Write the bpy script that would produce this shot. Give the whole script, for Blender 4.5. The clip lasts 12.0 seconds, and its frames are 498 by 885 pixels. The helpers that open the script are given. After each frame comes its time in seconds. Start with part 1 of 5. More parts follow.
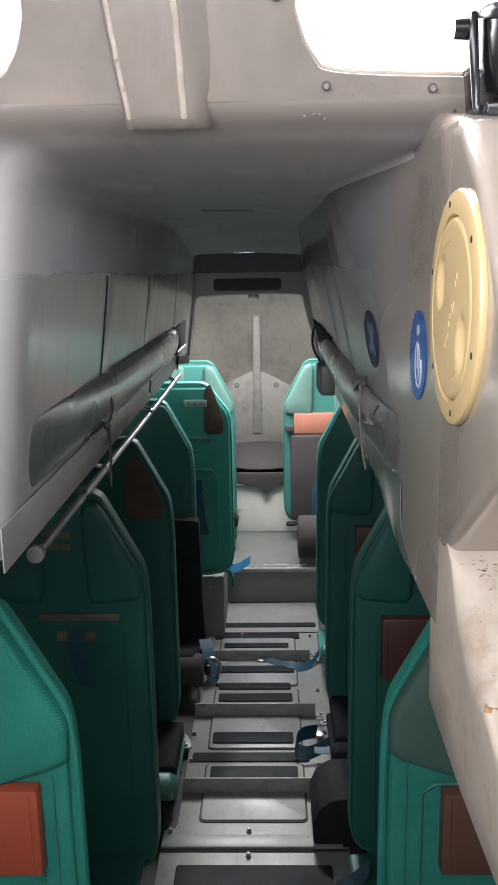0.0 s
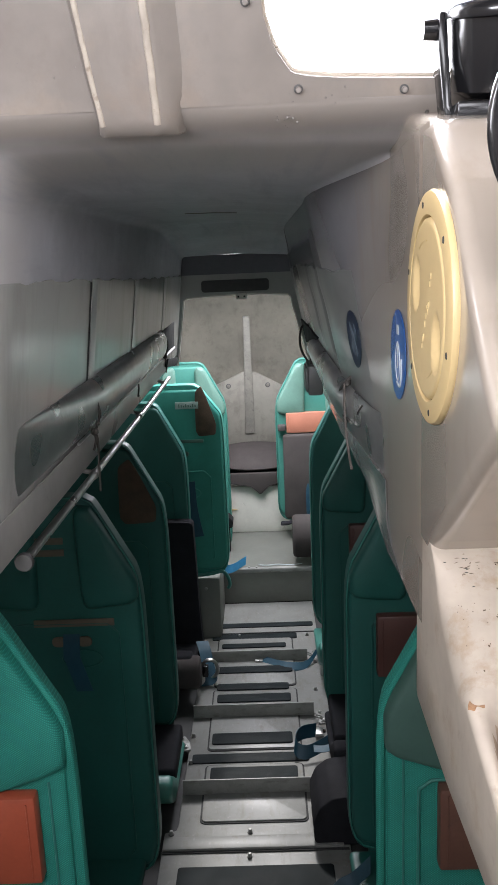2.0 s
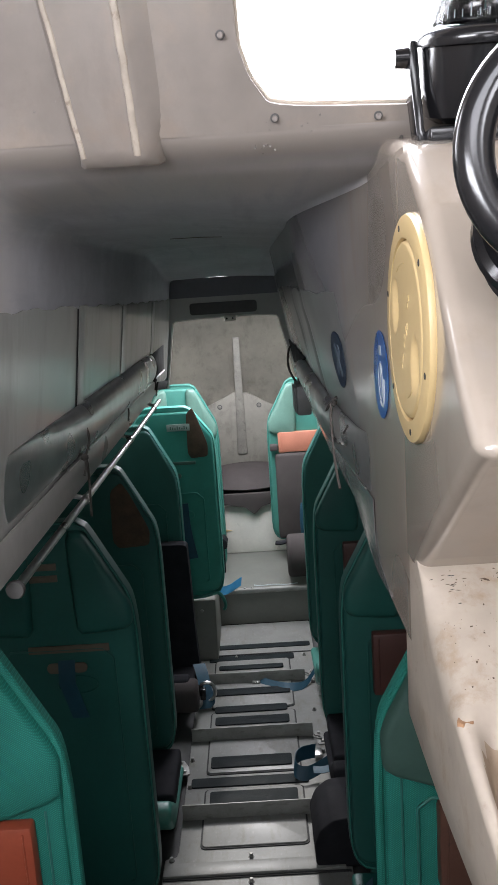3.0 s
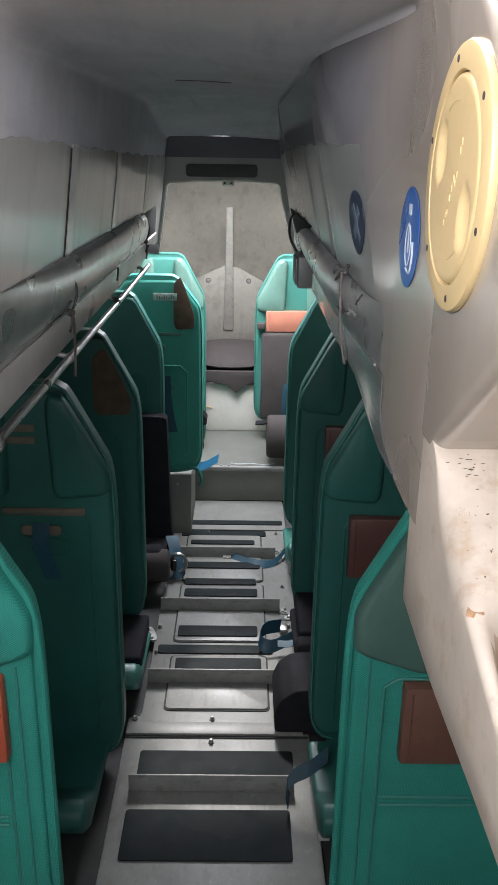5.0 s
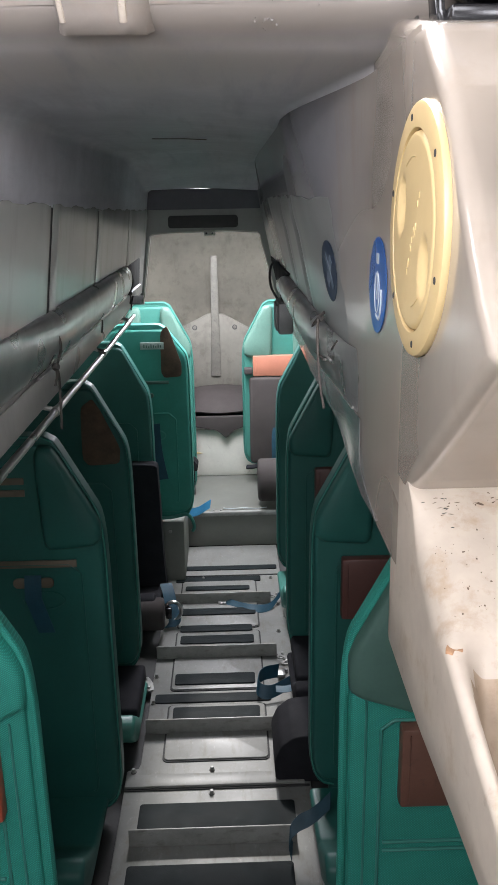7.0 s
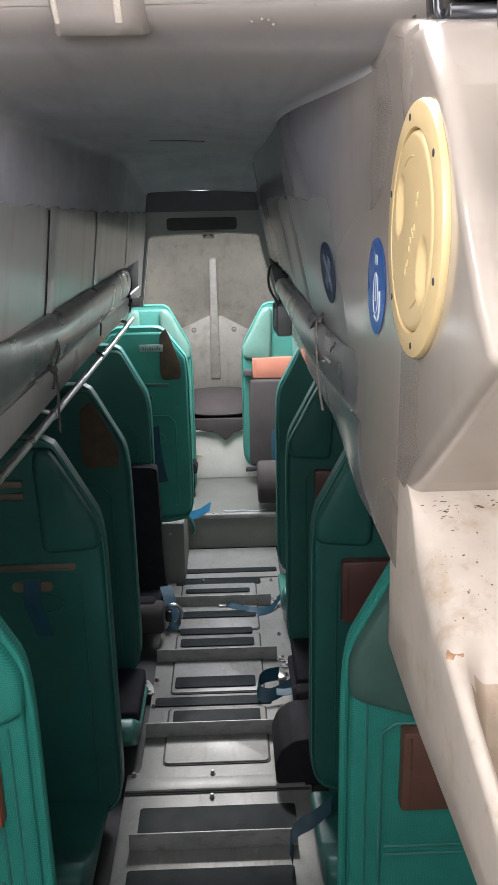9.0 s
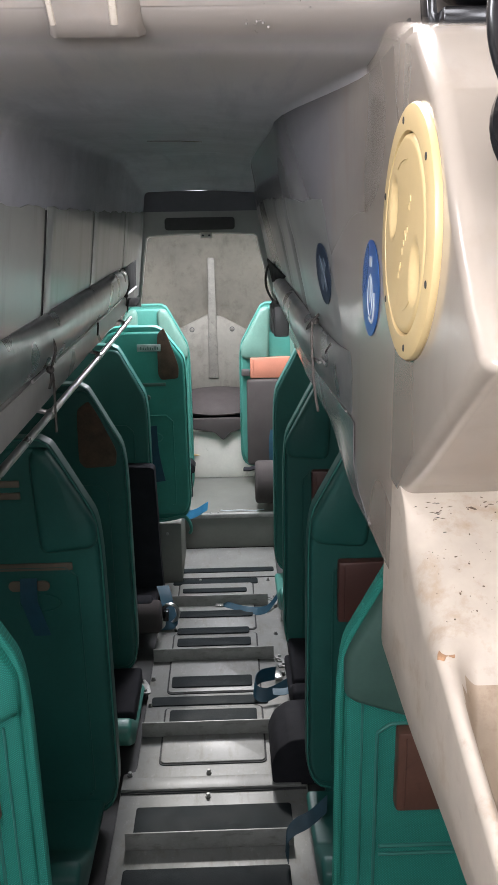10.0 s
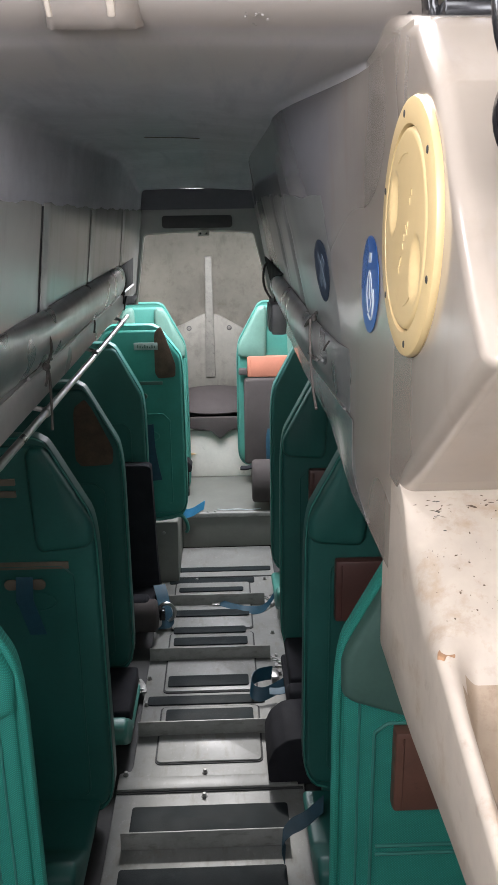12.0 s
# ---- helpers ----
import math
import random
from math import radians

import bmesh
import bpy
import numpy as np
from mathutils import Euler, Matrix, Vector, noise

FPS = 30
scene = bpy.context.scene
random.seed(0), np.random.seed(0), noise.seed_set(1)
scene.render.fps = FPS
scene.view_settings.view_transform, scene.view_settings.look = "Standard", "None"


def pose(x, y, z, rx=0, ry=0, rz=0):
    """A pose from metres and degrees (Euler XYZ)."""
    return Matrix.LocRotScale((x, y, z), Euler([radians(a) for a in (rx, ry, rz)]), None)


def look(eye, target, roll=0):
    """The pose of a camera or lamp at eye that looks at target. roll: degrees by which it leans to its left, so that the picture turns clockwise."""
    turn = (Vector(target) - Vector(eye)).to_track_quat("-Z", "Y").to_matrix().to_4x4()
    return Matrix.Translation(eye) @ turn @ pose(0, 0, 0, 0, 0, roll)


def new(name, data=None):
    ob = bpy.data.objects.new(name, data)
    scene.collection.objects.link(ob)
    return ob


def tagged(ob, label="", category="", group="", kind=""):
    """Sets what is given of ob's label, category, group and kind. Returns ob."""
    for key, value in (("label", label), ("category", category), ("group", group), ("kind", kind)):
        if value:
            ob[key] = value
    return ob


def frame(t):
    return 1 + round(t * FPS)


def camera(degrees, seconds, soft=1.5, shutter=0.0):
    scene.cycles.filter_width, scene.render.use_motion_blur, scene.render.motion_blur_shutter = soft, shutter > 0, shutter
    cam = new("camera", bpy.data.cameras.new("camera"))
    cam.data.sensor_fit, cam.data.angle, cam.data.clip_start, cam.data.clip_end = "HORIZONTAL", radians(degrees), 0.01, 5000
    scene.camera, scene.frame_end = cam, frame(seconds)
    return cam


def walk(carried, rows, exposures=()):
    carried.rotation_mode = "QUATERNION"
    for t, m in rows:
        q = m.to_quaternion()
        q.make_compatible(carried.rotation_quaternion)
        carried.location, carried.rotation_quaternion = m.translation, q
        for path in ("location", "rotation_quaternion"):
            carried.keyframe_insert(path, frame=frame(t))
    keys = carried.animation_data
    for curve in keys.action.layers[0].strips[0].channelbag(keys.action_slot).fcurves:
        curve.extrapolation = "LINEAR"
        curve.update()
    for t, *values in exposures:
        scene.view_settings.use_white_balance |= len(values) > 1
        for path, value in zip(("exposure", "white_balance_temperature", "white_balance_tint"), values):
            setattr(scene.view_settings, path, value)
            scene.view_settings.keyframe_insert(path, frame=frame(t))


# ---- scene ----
cam = camera(33.9, 12.0)
PATH = [
    (0, (0.074, 0.294, 1.78), (0.023, 2.245, 1.34), -1.0),
    (0.5, (0.079, 0.295, 1.78), (0.03, 2.246, 1.34), -1.4),
    (1, (0.081, 0.295, 1.782), (0.035, 2.245, 1.341), -1.6),
    (1.5, (0.086, 0.294, 1.783), (0.042, 2.244, 1.342), -2.4),
    (2, (0.087, 0.293, 1.784), (0.048, 2.244, 1.343), -2.4),
    (2.5, (0.097, 0.286, 1.789), (0.061, 2.244, 1.383), -3.2),
    (3, (0.095, 0.286, 1.788), (0.074, 2.246, 1.394), -3.7),
    (3.5, (0.101, 0.302, 1.785), (0.124, 2.26, 1.376), -3.8),
    (3.7, (0.093, 0.313, 1.781), (0.118, 2.258, 1.315), -3.4),
    (5.3, (0.068, 0.348, 1.753), (0.094, 2.23, 1.076), 1.3),
    (5.5, (0.071, 0.335, 1.759), (0.11, 2.231, 1.125), 0.8),
    (6, (0.079, 0.333, 1.763), (0.12, 2.246, 1.181), -0.4),
    (6.5, (0.083, 0.333, 1.764), (0.125, 2.249, 1.193), -1.0),
    (7, (0.081, 0.333, 1.763), (0.124, 2.249, 1.19), -1.0),
    (9, (0.083, 0.339, 1.762), (0.126, 2.256, 1.194), -1.2),
    (9.5, (0.085, 0.337, 1.764), (0.131, 2.253, 1.195), -1.0),
    (10, (0.087, 0.337, 1.764), (0.134, 2.253, 1.195), -1.0),
    (10.5, (0.087, 0.336, 1.764), (0.137, 2.253, 1.195), -1.0),
    (11, (0.088, 0.337, 1.764), (0.141, 2.254, 1.195), -1.0),
    (11.5, (0.086, 0.344, 1.761), (0.139, 2.259, 1.189), -1.1),
    (12, (0.086, 0.344, 1.76), (0.141, 2.26, 1.189), -0.8),
]
walk(cam, [(t, look(eye, target, roll)) for t, eye, target, roll in PATH], ((0, 0.42), (2.0, 0.38), (2.5, 0.25), (3.5, 0.19), (3.7, 0.23), (5.3, 0.73), (6.0, 0.63), (12.0, 0.62)))

# ---- world and light ----
world = bpy.data.worlds.new("overcast_sky")
scene.world = world
world.use_nodes = True
wn = world.node_tree.nodes
sky = wn.new("ShaderNodeTexSky")
sky.sky_type = "NISHITA"
sky.sun_disc = False
sky.sun_elevation = radians(46)
sky.sun_rotation = radians(-2)
world.node_tree.links.new(sky.outputs[0], wn["Background"].inputs[0])
wn["Background"].inputs[1].default_value = 0.12

sun = new("sun", bpy.data.lights.new("sun", "SUN"))
sun.data.energy, sun.data.angle, sun.data.color = 1.4, radians(3), (1.0, 0.97, 0.92)
sun.matrix_world = look((0, 0, 0), (0.03, -1.0, -1.02))


def sky_lamp(name, eye, target, sx, sy, power, color=(0.98, 0.98, 1.06)):
    """Area lamp for daylight at an opening, seen or added."""
    data = bpy.data.lights.new(name, "AREA")
    data.shape, data.size, data.size_y, data.energy, data.color = "RECTANGLE", sx, sy, power, color
    lamp = new(name, data)
    lamp.matrix_world = look(eye, target)
    return lamp


sky_lamp("bow_hatch_daylight", (0.0, 4.30, 1.752), (0.0, 4.36, 0.0), 0.50, 0.88, 32.0)
sky_lamp("tower_front_daylight", (0.28, 1.36, 2.20), (0.27, 0.42, 1.858), 0.50, 0.46, 14.0)
sky_lamp("tower_front_daylight", (-0.34, 1.36, 2.20), (-0.33, 0.42, 1.858), 0.50, 0.46, 14.0)
# Side, roof and aft lamps are added fill, at assumed openings out of view.
sky_lamp("tower_side_daylight", (-0.64, 0.0, 2.12), (0.24, 1.10, 1.58), 0.76, 0.30, 22.0)
sky_lamp("tower_side_daylight", (0.64, -0.10, 2.12), (-0.3, 0.75, 1.50), 0.76, 0.30, 10.5)
sky_lamp("tower_roof_daylight", (0.0, 0.05, 2.39), (0.0, 0.05, 0.0), 0.56, 0.60, 10.0)
sky_lamp("tower_aft_daylight", (0.0, -0.86, 1.84), (0.0, 1.0, 1.60), 0.40, 0.34, 2.0)

# overcast sky far outside
glow = bpy.data.materials.new("overcast_glow")
glow.use_nodes = True
glow.node_tree.nodes.clear()
em = glow.node_tree.nodes.new("ShaderNodeEmission")
em.inputs[0].default_value, em.inputs[1].default_value = (0.97, 0.985, 1.0, 1), 2.2
out_node = glow.node_tree.nodes.new("ShaderNodeOutputMaterial")
glow.node_tree.links.new(em.outputs[0], out_node.inputs[0])
far_bm = bmesh.new()
bands = [[far_bm.verts.new((r * math.sin(radians(a)), r * math.cos(radians(a)), z)) for a in range(-180, 180, 12)] for r, z in ((90, -20), (90, 10), (84, 35), (76, 52))]
for lower, upper in zip(bands, bands[1:]):
    for j in range(30):
        far_bm.faces.new((lower[j], lower[(j + 1) % 30], upper[(j + 1) % 30], upper[j]))
far_mesh = bpy.data.meshes.new("backdrop")
far_bm.to_mesh(far_mesh)
far_bm.free()
far_mesh.materials.append(glow)
tagged(new("backdrop", far_mesh), "pale overcast sky far outside", "sky", "", "structure")

# ---- materials ----


def material(name, color, rough=0.5, metal=0.0, spread=0.12, scale=6.0, grain=60.0, bump=0.1, stain=None, stain_at=0.62, coat=0.0, rough_spread=0.06, stain_soft=0.14):
    """Painted or moulded surface: colour varied at two scales, with stains of its own shape and a fine relief."""
    m = bpy.data.materials.new(name)
    m.use_nodes = True
    nt = m.node_tree
    n, link = nt.nodes, nt.links.new
    b = n["Principled BSDF"]
    b.inputs["Metallic"].default_value = metal
    b.inputs["Coat Weight"].default_value = coat
    b.inputs["Coat Roughness"].default_value = 0.12
    co = n.new("ShaderNodeTexCoord")
    big = n.new("ShaderNodeTexNoise")
    big.inputs["Scale"].default_value, big.inputs["Detail"].default_value = scale, 6
    fine = n.new("ShaderNodeTexNoise")
    fine.inputs["Scale"].default_value, fine.inputs["Detail"].default_value = grain, 3
    for tex in (big, fine):
        link(co.outputs["Object"], tex.inputs["Vector"])
    both = n.new("ShaderNodeMath")
    both.operation = "MULTIPLY_ADD"
    link(fine.outputs[0], both.inputs[0])
    both.inputs[1].default_value = 0.35
    link(big.outputs[0], both.inputs[2])
    ramp = n.new("ShaderNodeMapRange")
    ramp.inputs[1].default_value, ramp.inputs[2].default_value = 0.35, 1.0
    ramp.inputs[3].default_value, ramp.inputs[4].default_value = 1.0 - spread, 1.0 + spread
    link(both.outputs[0], ramp.inputs[0])
    tint = n.new("ShaderNodeMix")
    tint.data_type, tint.blend_type = "RGBA", "MULTIPLY"
    tint.inputs["Factor"].default_value = 1.0
    tint.inputs["A"].default_value = (*color, 1)
    link(ramp.outputs[0], tint.inputs["B"])
    out = tint.outputs["Result"]
    if stain:
        spots = n.new("ShaderNodeTexNoise")
        spots.inputs["Scale"].default_value, spots.inputs["Detail"].default_value, spots.inputs["Roughness"].default_value = scale * 2.3, 8, 0.7
        link(co.outputs["Object"], spots.inputs["Vector"])
        cut = n.new("ShaderNodeMapRange")
        cut.inputs[1].default_value, cut.inputs[2].default_value = stain_at, stain_at + stain_soft
        link(spots.outputs[0], cut.inputs[0])
        over = n.new("ShaderNodeMix")
        over.data_type = "RGBA"
        link(cut.outputs[0], over.inputs["Factor"])
        link(out, over.inputs["A"])
        over.inputs["B"].default_value = (*stain, 1)
        out = over.outputs["Result"]
    link(out, b.inputs["Base Color"])
    rr = n.new("ShaderNodeMapRange")
    rr.inputs[1].default_value, rr.inputs[2].default_value = 0.3, 0.7
    rr.inputs[3].default_value, rr.inputs[4].default_value = max(rough - rough_spread, 0.03), min(rough + rough_spread, 1)
    soft = n.new("ShaderNodeTexNoise")
    soft.inputs["Scale"].default_value, soft.inputs["Detail"].default_value = scale * 0.8, 1
    link(co.outputs["Object"], soft.inputs["Vector"])
    link(soft.outputs[0], rr.inputs[0])
    link(rr.outputs[0], b.inputs["Roughness"])
    if bump:
        bp = n.new("ShaderNodeBump")
        bp.inputs["Strength"].default_value, bp.inputs["Distance"].default_value = bump, 0.004
        link(both.outputs[0], bp.inputs["Height"])
        link(bp.outputs[0], b.inputs["Normal"])
    return m


def woven(name, color, pitch=0.0034):
    """Coarse twill cloth: two crossing sets of threads."""
    m = material(name, color, rough=0.75, spread=0.2, scale=5, grain=300, bump=0)
    nt = m.node_tree
    n, link = nt.nodes, nt.links.new
    co = n.new("ShaderNodeTexCoord")
    waves = []
    for angle in (35, -35):
        turn = n.new("ShaderNodeMapping")
        turn.inputs["Rotation"].default_value = (0, radians(angle), 0)
        link(co.outputs["Object"], turn.inputs["Vector"])
        w = n.new("ShaderNodeTexWave")
        w.bands_direction = "Z"
        w.inputs["Scale"].default_value = 0.314 / pitch
        w.inputs["Distortion"].default_value = 0.6
        link(turn.outputs[0], w.inputs["Vector"])
        waves.append(w)
    mul = n.new("ShaderNodeMath")
    mul.operation = "MULTIPLY"
    link(waves[0].outputs["Fac"], mul.inputs[0])
    link(waves[1].outputs["Fac"], mul.inputs[1])
    base = n["Principled BSDF"].inputs["Base Color"].links[0].from_socket
    dim = n.new("ShaderNodeMapRange")
    dim.inputs[3].default_value, dim.inputs[4].default_value = 0.62, 1.18
    link(mul.outputs[0], dim.inputs[0])
    shade = n.new("ShaderNodeMix")
    shade.data_type, shade.blend_type = "RGBA", "MULTIPLY"
    shade.inputs["Factor"].default_value = 1.0
    link(base, shade.inputs["A"])
    link(dim.outputs[0], shade.inputs["B"])
    link(shade.outputs["Result"], n["Principled BSDF"].inputs["Base Color"])
    bp = n.new("ShaderNodeBump")
    bp.inputs["Strength"].default_value, bp.inputs["Distance"].default_value = 0.7, 0.0016
    link(mul.outputs[0], bp.inputs["Height"])
    link(bp.outputs[0], n["Principled BSDF"].inputs["Normal"])
    return m


GELCOAT = material("gelcoat_beige", (0.322, 0.275, 0.228), rough=0.2, spread=0.09, scale=4, grain=40, bump=0.04, coat=0.7)
DIRTY = material("dirty_gelcoat", (0.39, 0.335, 0.275), rough=0.38, spread=0.2, scale=9, grain=70, bump=0.1, stain=(0.27, 0.185, 0.11), stain_at=0.54, stain_soft=0.22)
TOWER = material("tower_gelcoat", (0.205, 0.180, 0.159), rough=0.4, spread=0.22, scale=6, grain=45, bump=0.09, stain=(0.165, 0.135, 0.115), stain_at=0.52, stain_soft=0.3)
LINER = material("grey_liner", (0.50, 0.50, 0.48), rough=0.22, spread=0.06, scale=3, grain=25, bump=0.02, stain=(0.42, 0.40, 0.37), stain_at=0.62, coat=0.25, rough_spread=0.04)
HULL = material("hull_inside", (0.45, 0.46, 0.43), rough=0.5, spread=0.12, scale=5, bump=0.05, stain=(0.24, 0.23, 0.20), stain_at=0.64)
FLOOR = material("floor_grey", (0.195, 0.195, 0.183), rough=0.46, spread=0.16, scale=9, grain=70, bump=0.06, stain=(0.17, 0.15, 0.125), stain_at=0.56, stain_soft=0.2)
METAL = material("worn_aluminium", (0.25, 0.25, 0.235), rough=0.5, metal=0.25, spread=0.25, scale=14, grain=120, bump=0.06, stain=(0.16, 0.15, 0.13), stain_at=0.63)
STEEL = material("stainless_steel", (0.56, 0.55, 0.54), rough=0.32, metal=1.0, spread=0.08, scale=20, bump=0.0)
GRIP = material("anti_slip_mat", (0.010, 0.014, 0.015), rough=0.65, spread=0.5, scale=12, grain=400, bump=0.5, stain=(0.024, 0.028, 0.029), stain_at=0.60)
JOINT = material("dark_joint", (0.03, 0.03, 0.03), rough=0.8, spread=0.2, bump=0)
# Darkened green: the shade on the aisle seats is in the colour.
GREEN = material("green_shell_shaded", (0.014, 0.092, 0.077), rough=0.5, spread=0.18, scale=7, grain=90, bump=0.05, stain=(0.015, 0.085, 0.066), stain_at=0.66)
CLOTH = woven("green_cloth", (0.028, 0.34, 0.262))
PIPING = material("green_piping", (0.035, 0.19, 0.155), rough=0.45, spread=0.1, bump=0.05)
ORANGE = material("orange_vinyl", (0.37, 0.076, 0.038), rough=0.5, spread=0.14, scale=14, grain=160, bump=0.12, stain=(0.26, 0.06, 0.035), stain_at=0.64)
BROWN = material("brown_glue_patch", (0.085, 0.055, 0.036), rough=0.85, spread=0.4, scale=26, grain=140, bump=0.2)
PINK = material("faded_strip", (0.125, 0.095, 0.068), rough=0.7, spread=0.2, scale=20)
BLACK_CLOTH = material("black_cloth", (0.016, 0.016, 0.019), rough=0.85, spread=0.3, scale=20, grain=250, bump=0.25)
GREY_CLOTH = material("grey_brown_cloth", (0.060, 0.052, 0.050), rough=0.85, spread=0.2, scale=10, grain=260, bump=0.2)
BELT = material("blue_webbing", (0.011, 0.058, 0.092), rough=0.55, spread=0.25, scale=30, grain=350, bump=0.3)
CREAM = material("cream_plastic", (0.57, 0.425, 0.212), rough=0.38, spread=0.06, scale=9, grain=80, bump=0.05, stain=(0.49, 0.345, 0.16), stain_at=0.62)
BLUE = material("blue_sticker", (0.015, 0.085, 0.30), rough=0.3, spread=0.05, bump=0)
WHITE = material("white_print", (0.46, 0.50, 0.53), rough=0.4, spread=0.04, bump=0)
# Second sticker: much darker blue than the first, with a grey symbol.
DULLBLUE = material("dark_blue_sticker", (0.014, 0.024, 0.044), rough=0.45, spread=0.2, scale=30, bump=0)
SYMBOL_GREY = material("grey_print", (0.085, 0.11, 0.14), rough=0.5, spread=0.1, bump=0)
FOIL = material("silver_grey_sheet", (0.66, 0.655, 0.65), rough=0.30, metal=0.9, spread=0.18, scale=14, grain=55, bump=0.14, stain=(0.52, 0.51, 0.50), stain_at=0.6, rough_spread=0.05)
BLACK = material("black_plastic", (0.009, 0.009, 0.010), rough=0.19, spread=0.2, bump=0.03)
RUBBER = material("black_rubber", (0.011, 0.011, 0.012), rough=0.7, spread=0.3, scale=20, bump=0.1)
CORD = material("dark_cord", (0.05, 0.045, 0.04), rough=0.8, spread=0.3, scale=40, bump=0.1)
GREYBOX = material("grey_box_plastic", (0.085, 0.088, 0.084), rough=0.5, spread=0.2, scale=20, bump=0.05)
FADED = material("faded_green_vinyl", (0.055, 0.115, 0.093), rough=0.6, spread=0.16, scale=9, grain=120, bump=0.06, stain=(0.05, 0.08, 0.066), stain_at=0.66)
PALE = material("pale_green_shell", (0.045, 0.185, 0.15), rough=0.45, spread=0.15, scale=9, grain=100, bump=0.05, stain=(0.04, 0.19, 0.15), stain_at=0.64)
# Same shell lightened, so its colour carries the hatch light on the bow seat.
BOWGREEN = material("green_shell_lit", (0.032, 0.235, 0.19), rough=0.45, spread=0.18, scale=9, grain=100, bump=0.05, stain=(0.04, 0.21, 0.17), stain_at=0.60)
WORN_GREEN = material("sun_faded_green", (0.095, 0.185, 0.15), rough=0.6, spread=0.16, scale=12, grain=100, bump=0.05, stain=(0.06, 0.2, 0.16), stain_at=0.6)
SALMON = material("pale_orange_vinyl", (0.40, 0.155, 0.10), rough=0.5, spread=0.12, scale=14, grain=160, bump=0.1, stain=(0.45, 0.14, 0.08), stain_at=0.64)
BOW = material("scuffed_bow_paint", (0.225, 0.21, 0.18), rough=0.6, spread=0.2, scale=5, grain=35, bump=0.08, stain=(0.12, 0.105, 0.085), stain_at=0.52, stain_soft=0.3)
RIBPAINT = material("worn_rib_paint", (0.20, 0.188, 0.163), rough=0.6, spread=0.25, scale=16, grain=90, bump=0.12, stain=(0.13, 0.12, 0.11), stain_at=0.55)
SLOT = material("dark_slot", (0.08, 0.078, 0.075), rough=0.6, spread=0.3, bump=0)
BELT_BRIGHT = material("bright_blue_webbing", (0.03, 0.19, 0.36), rough=0.55, spread=0.2, scale=30, grain=350, bump=0.3)
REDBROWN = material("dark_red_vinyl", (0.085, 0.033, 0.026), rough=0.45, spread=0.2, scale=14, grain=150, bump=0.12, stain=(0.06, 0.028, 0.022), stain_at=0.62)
BAND = material("shaded_header_band", (0.16, 0.16, 0.18), rough=0.6, spread=0.2, scale=9, bump=0.06)
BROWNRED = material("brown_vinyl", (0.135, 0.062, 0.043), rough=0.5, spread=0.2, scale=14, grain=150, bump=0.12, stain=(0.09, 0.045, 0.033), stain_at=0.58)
DARKBELT = material("dark_blue_webbing", (0.012, 0.045, 0.066), rough=0.6, spread=0.25, scale=30, grain=350, bump=0.3)
GRIME = material("dark_grime", (0.11, 0.075, 0.05), rough=0.8, spread=0.4, scale=60, bump=0.2)
RUST = material("rusty_chip", (0.30, 0.17, 0.09), rough=0.8, spread=0.4, scale=60, bump=0.3)

# Hull bottom below the seats: near-black, unlike the grey hull sides.
UNDERSEAT = material("near_black_underseat", (0.035, 0.035, 0.034), rough=0.7, spread=0.4, scale=8, bump=0.1)
TOWERSPOT = material("mould_spot", (0.19, 0.17, 0.155), rough=0.8, spread=0.3, scale=50, bump=0)
FOOTWELL = material("grimy_footwell", (0.27, 0.205, 0.145), rough=0.6, spread=0.25, scale=14, grain=90, bump=0.15, stain=(0.17, 0.11, 0.065), stain_at=0.52, stain_soft=0.22)


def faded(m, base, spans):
    """Blends from a base colour near the tower to the material's own colour inward."""
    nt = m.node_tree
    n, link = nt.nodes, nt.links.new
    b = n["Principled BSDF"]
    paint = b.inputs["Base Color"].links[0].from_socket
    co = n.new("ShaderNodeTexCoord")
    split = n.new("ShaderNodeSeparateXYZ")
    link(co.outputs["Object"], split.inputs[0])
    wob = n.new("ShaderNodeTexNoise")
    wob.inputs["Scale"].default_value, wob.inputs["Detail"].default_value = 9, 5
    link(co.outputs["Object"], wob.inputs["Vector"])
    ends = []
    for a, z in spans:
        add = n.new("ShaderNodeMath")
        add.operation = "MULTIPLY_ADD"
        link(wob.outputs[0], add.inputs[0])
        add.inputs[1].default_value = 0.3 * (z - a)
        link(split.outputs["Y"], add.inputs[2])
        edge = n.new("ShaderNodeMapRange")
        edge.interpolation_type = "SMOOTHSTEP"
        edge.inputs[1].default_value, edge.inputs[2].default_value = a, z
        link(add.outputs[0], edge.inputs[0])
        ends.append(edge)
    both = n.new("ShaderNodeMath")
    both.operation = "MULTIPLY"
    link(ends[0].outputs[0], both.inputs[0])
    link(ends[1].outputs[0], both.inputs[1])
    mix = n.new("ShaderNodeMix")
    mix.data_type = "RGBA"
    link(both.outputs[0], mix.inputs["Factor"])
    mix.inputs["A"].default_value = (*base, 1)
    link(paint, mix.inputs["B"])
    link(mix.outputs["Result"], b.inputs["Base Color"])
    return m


CEILING = faded(material("ceiling_paint", (0.62, 0.62, 0.66), rough=0.55, spread=0.2, scale=5, grain=35, bump=0.08), (0.62, 0.60, 0.60), ((-1.12, -0.80), (-1.12, -0.80)))
# Grows darker inward: the trunk's shade is put into the wall colour.
SIDEWALL = faded(material("stained_shaded_side_wall", (0.16, 0.156, 0.165), rough=0.26, spread=0.16, scale=4, grain=40, bump=0.02, coat=0.7), (0.308, 0.262, 0.216), ((-1.19, -0.78), (-1.19, -0.78)))

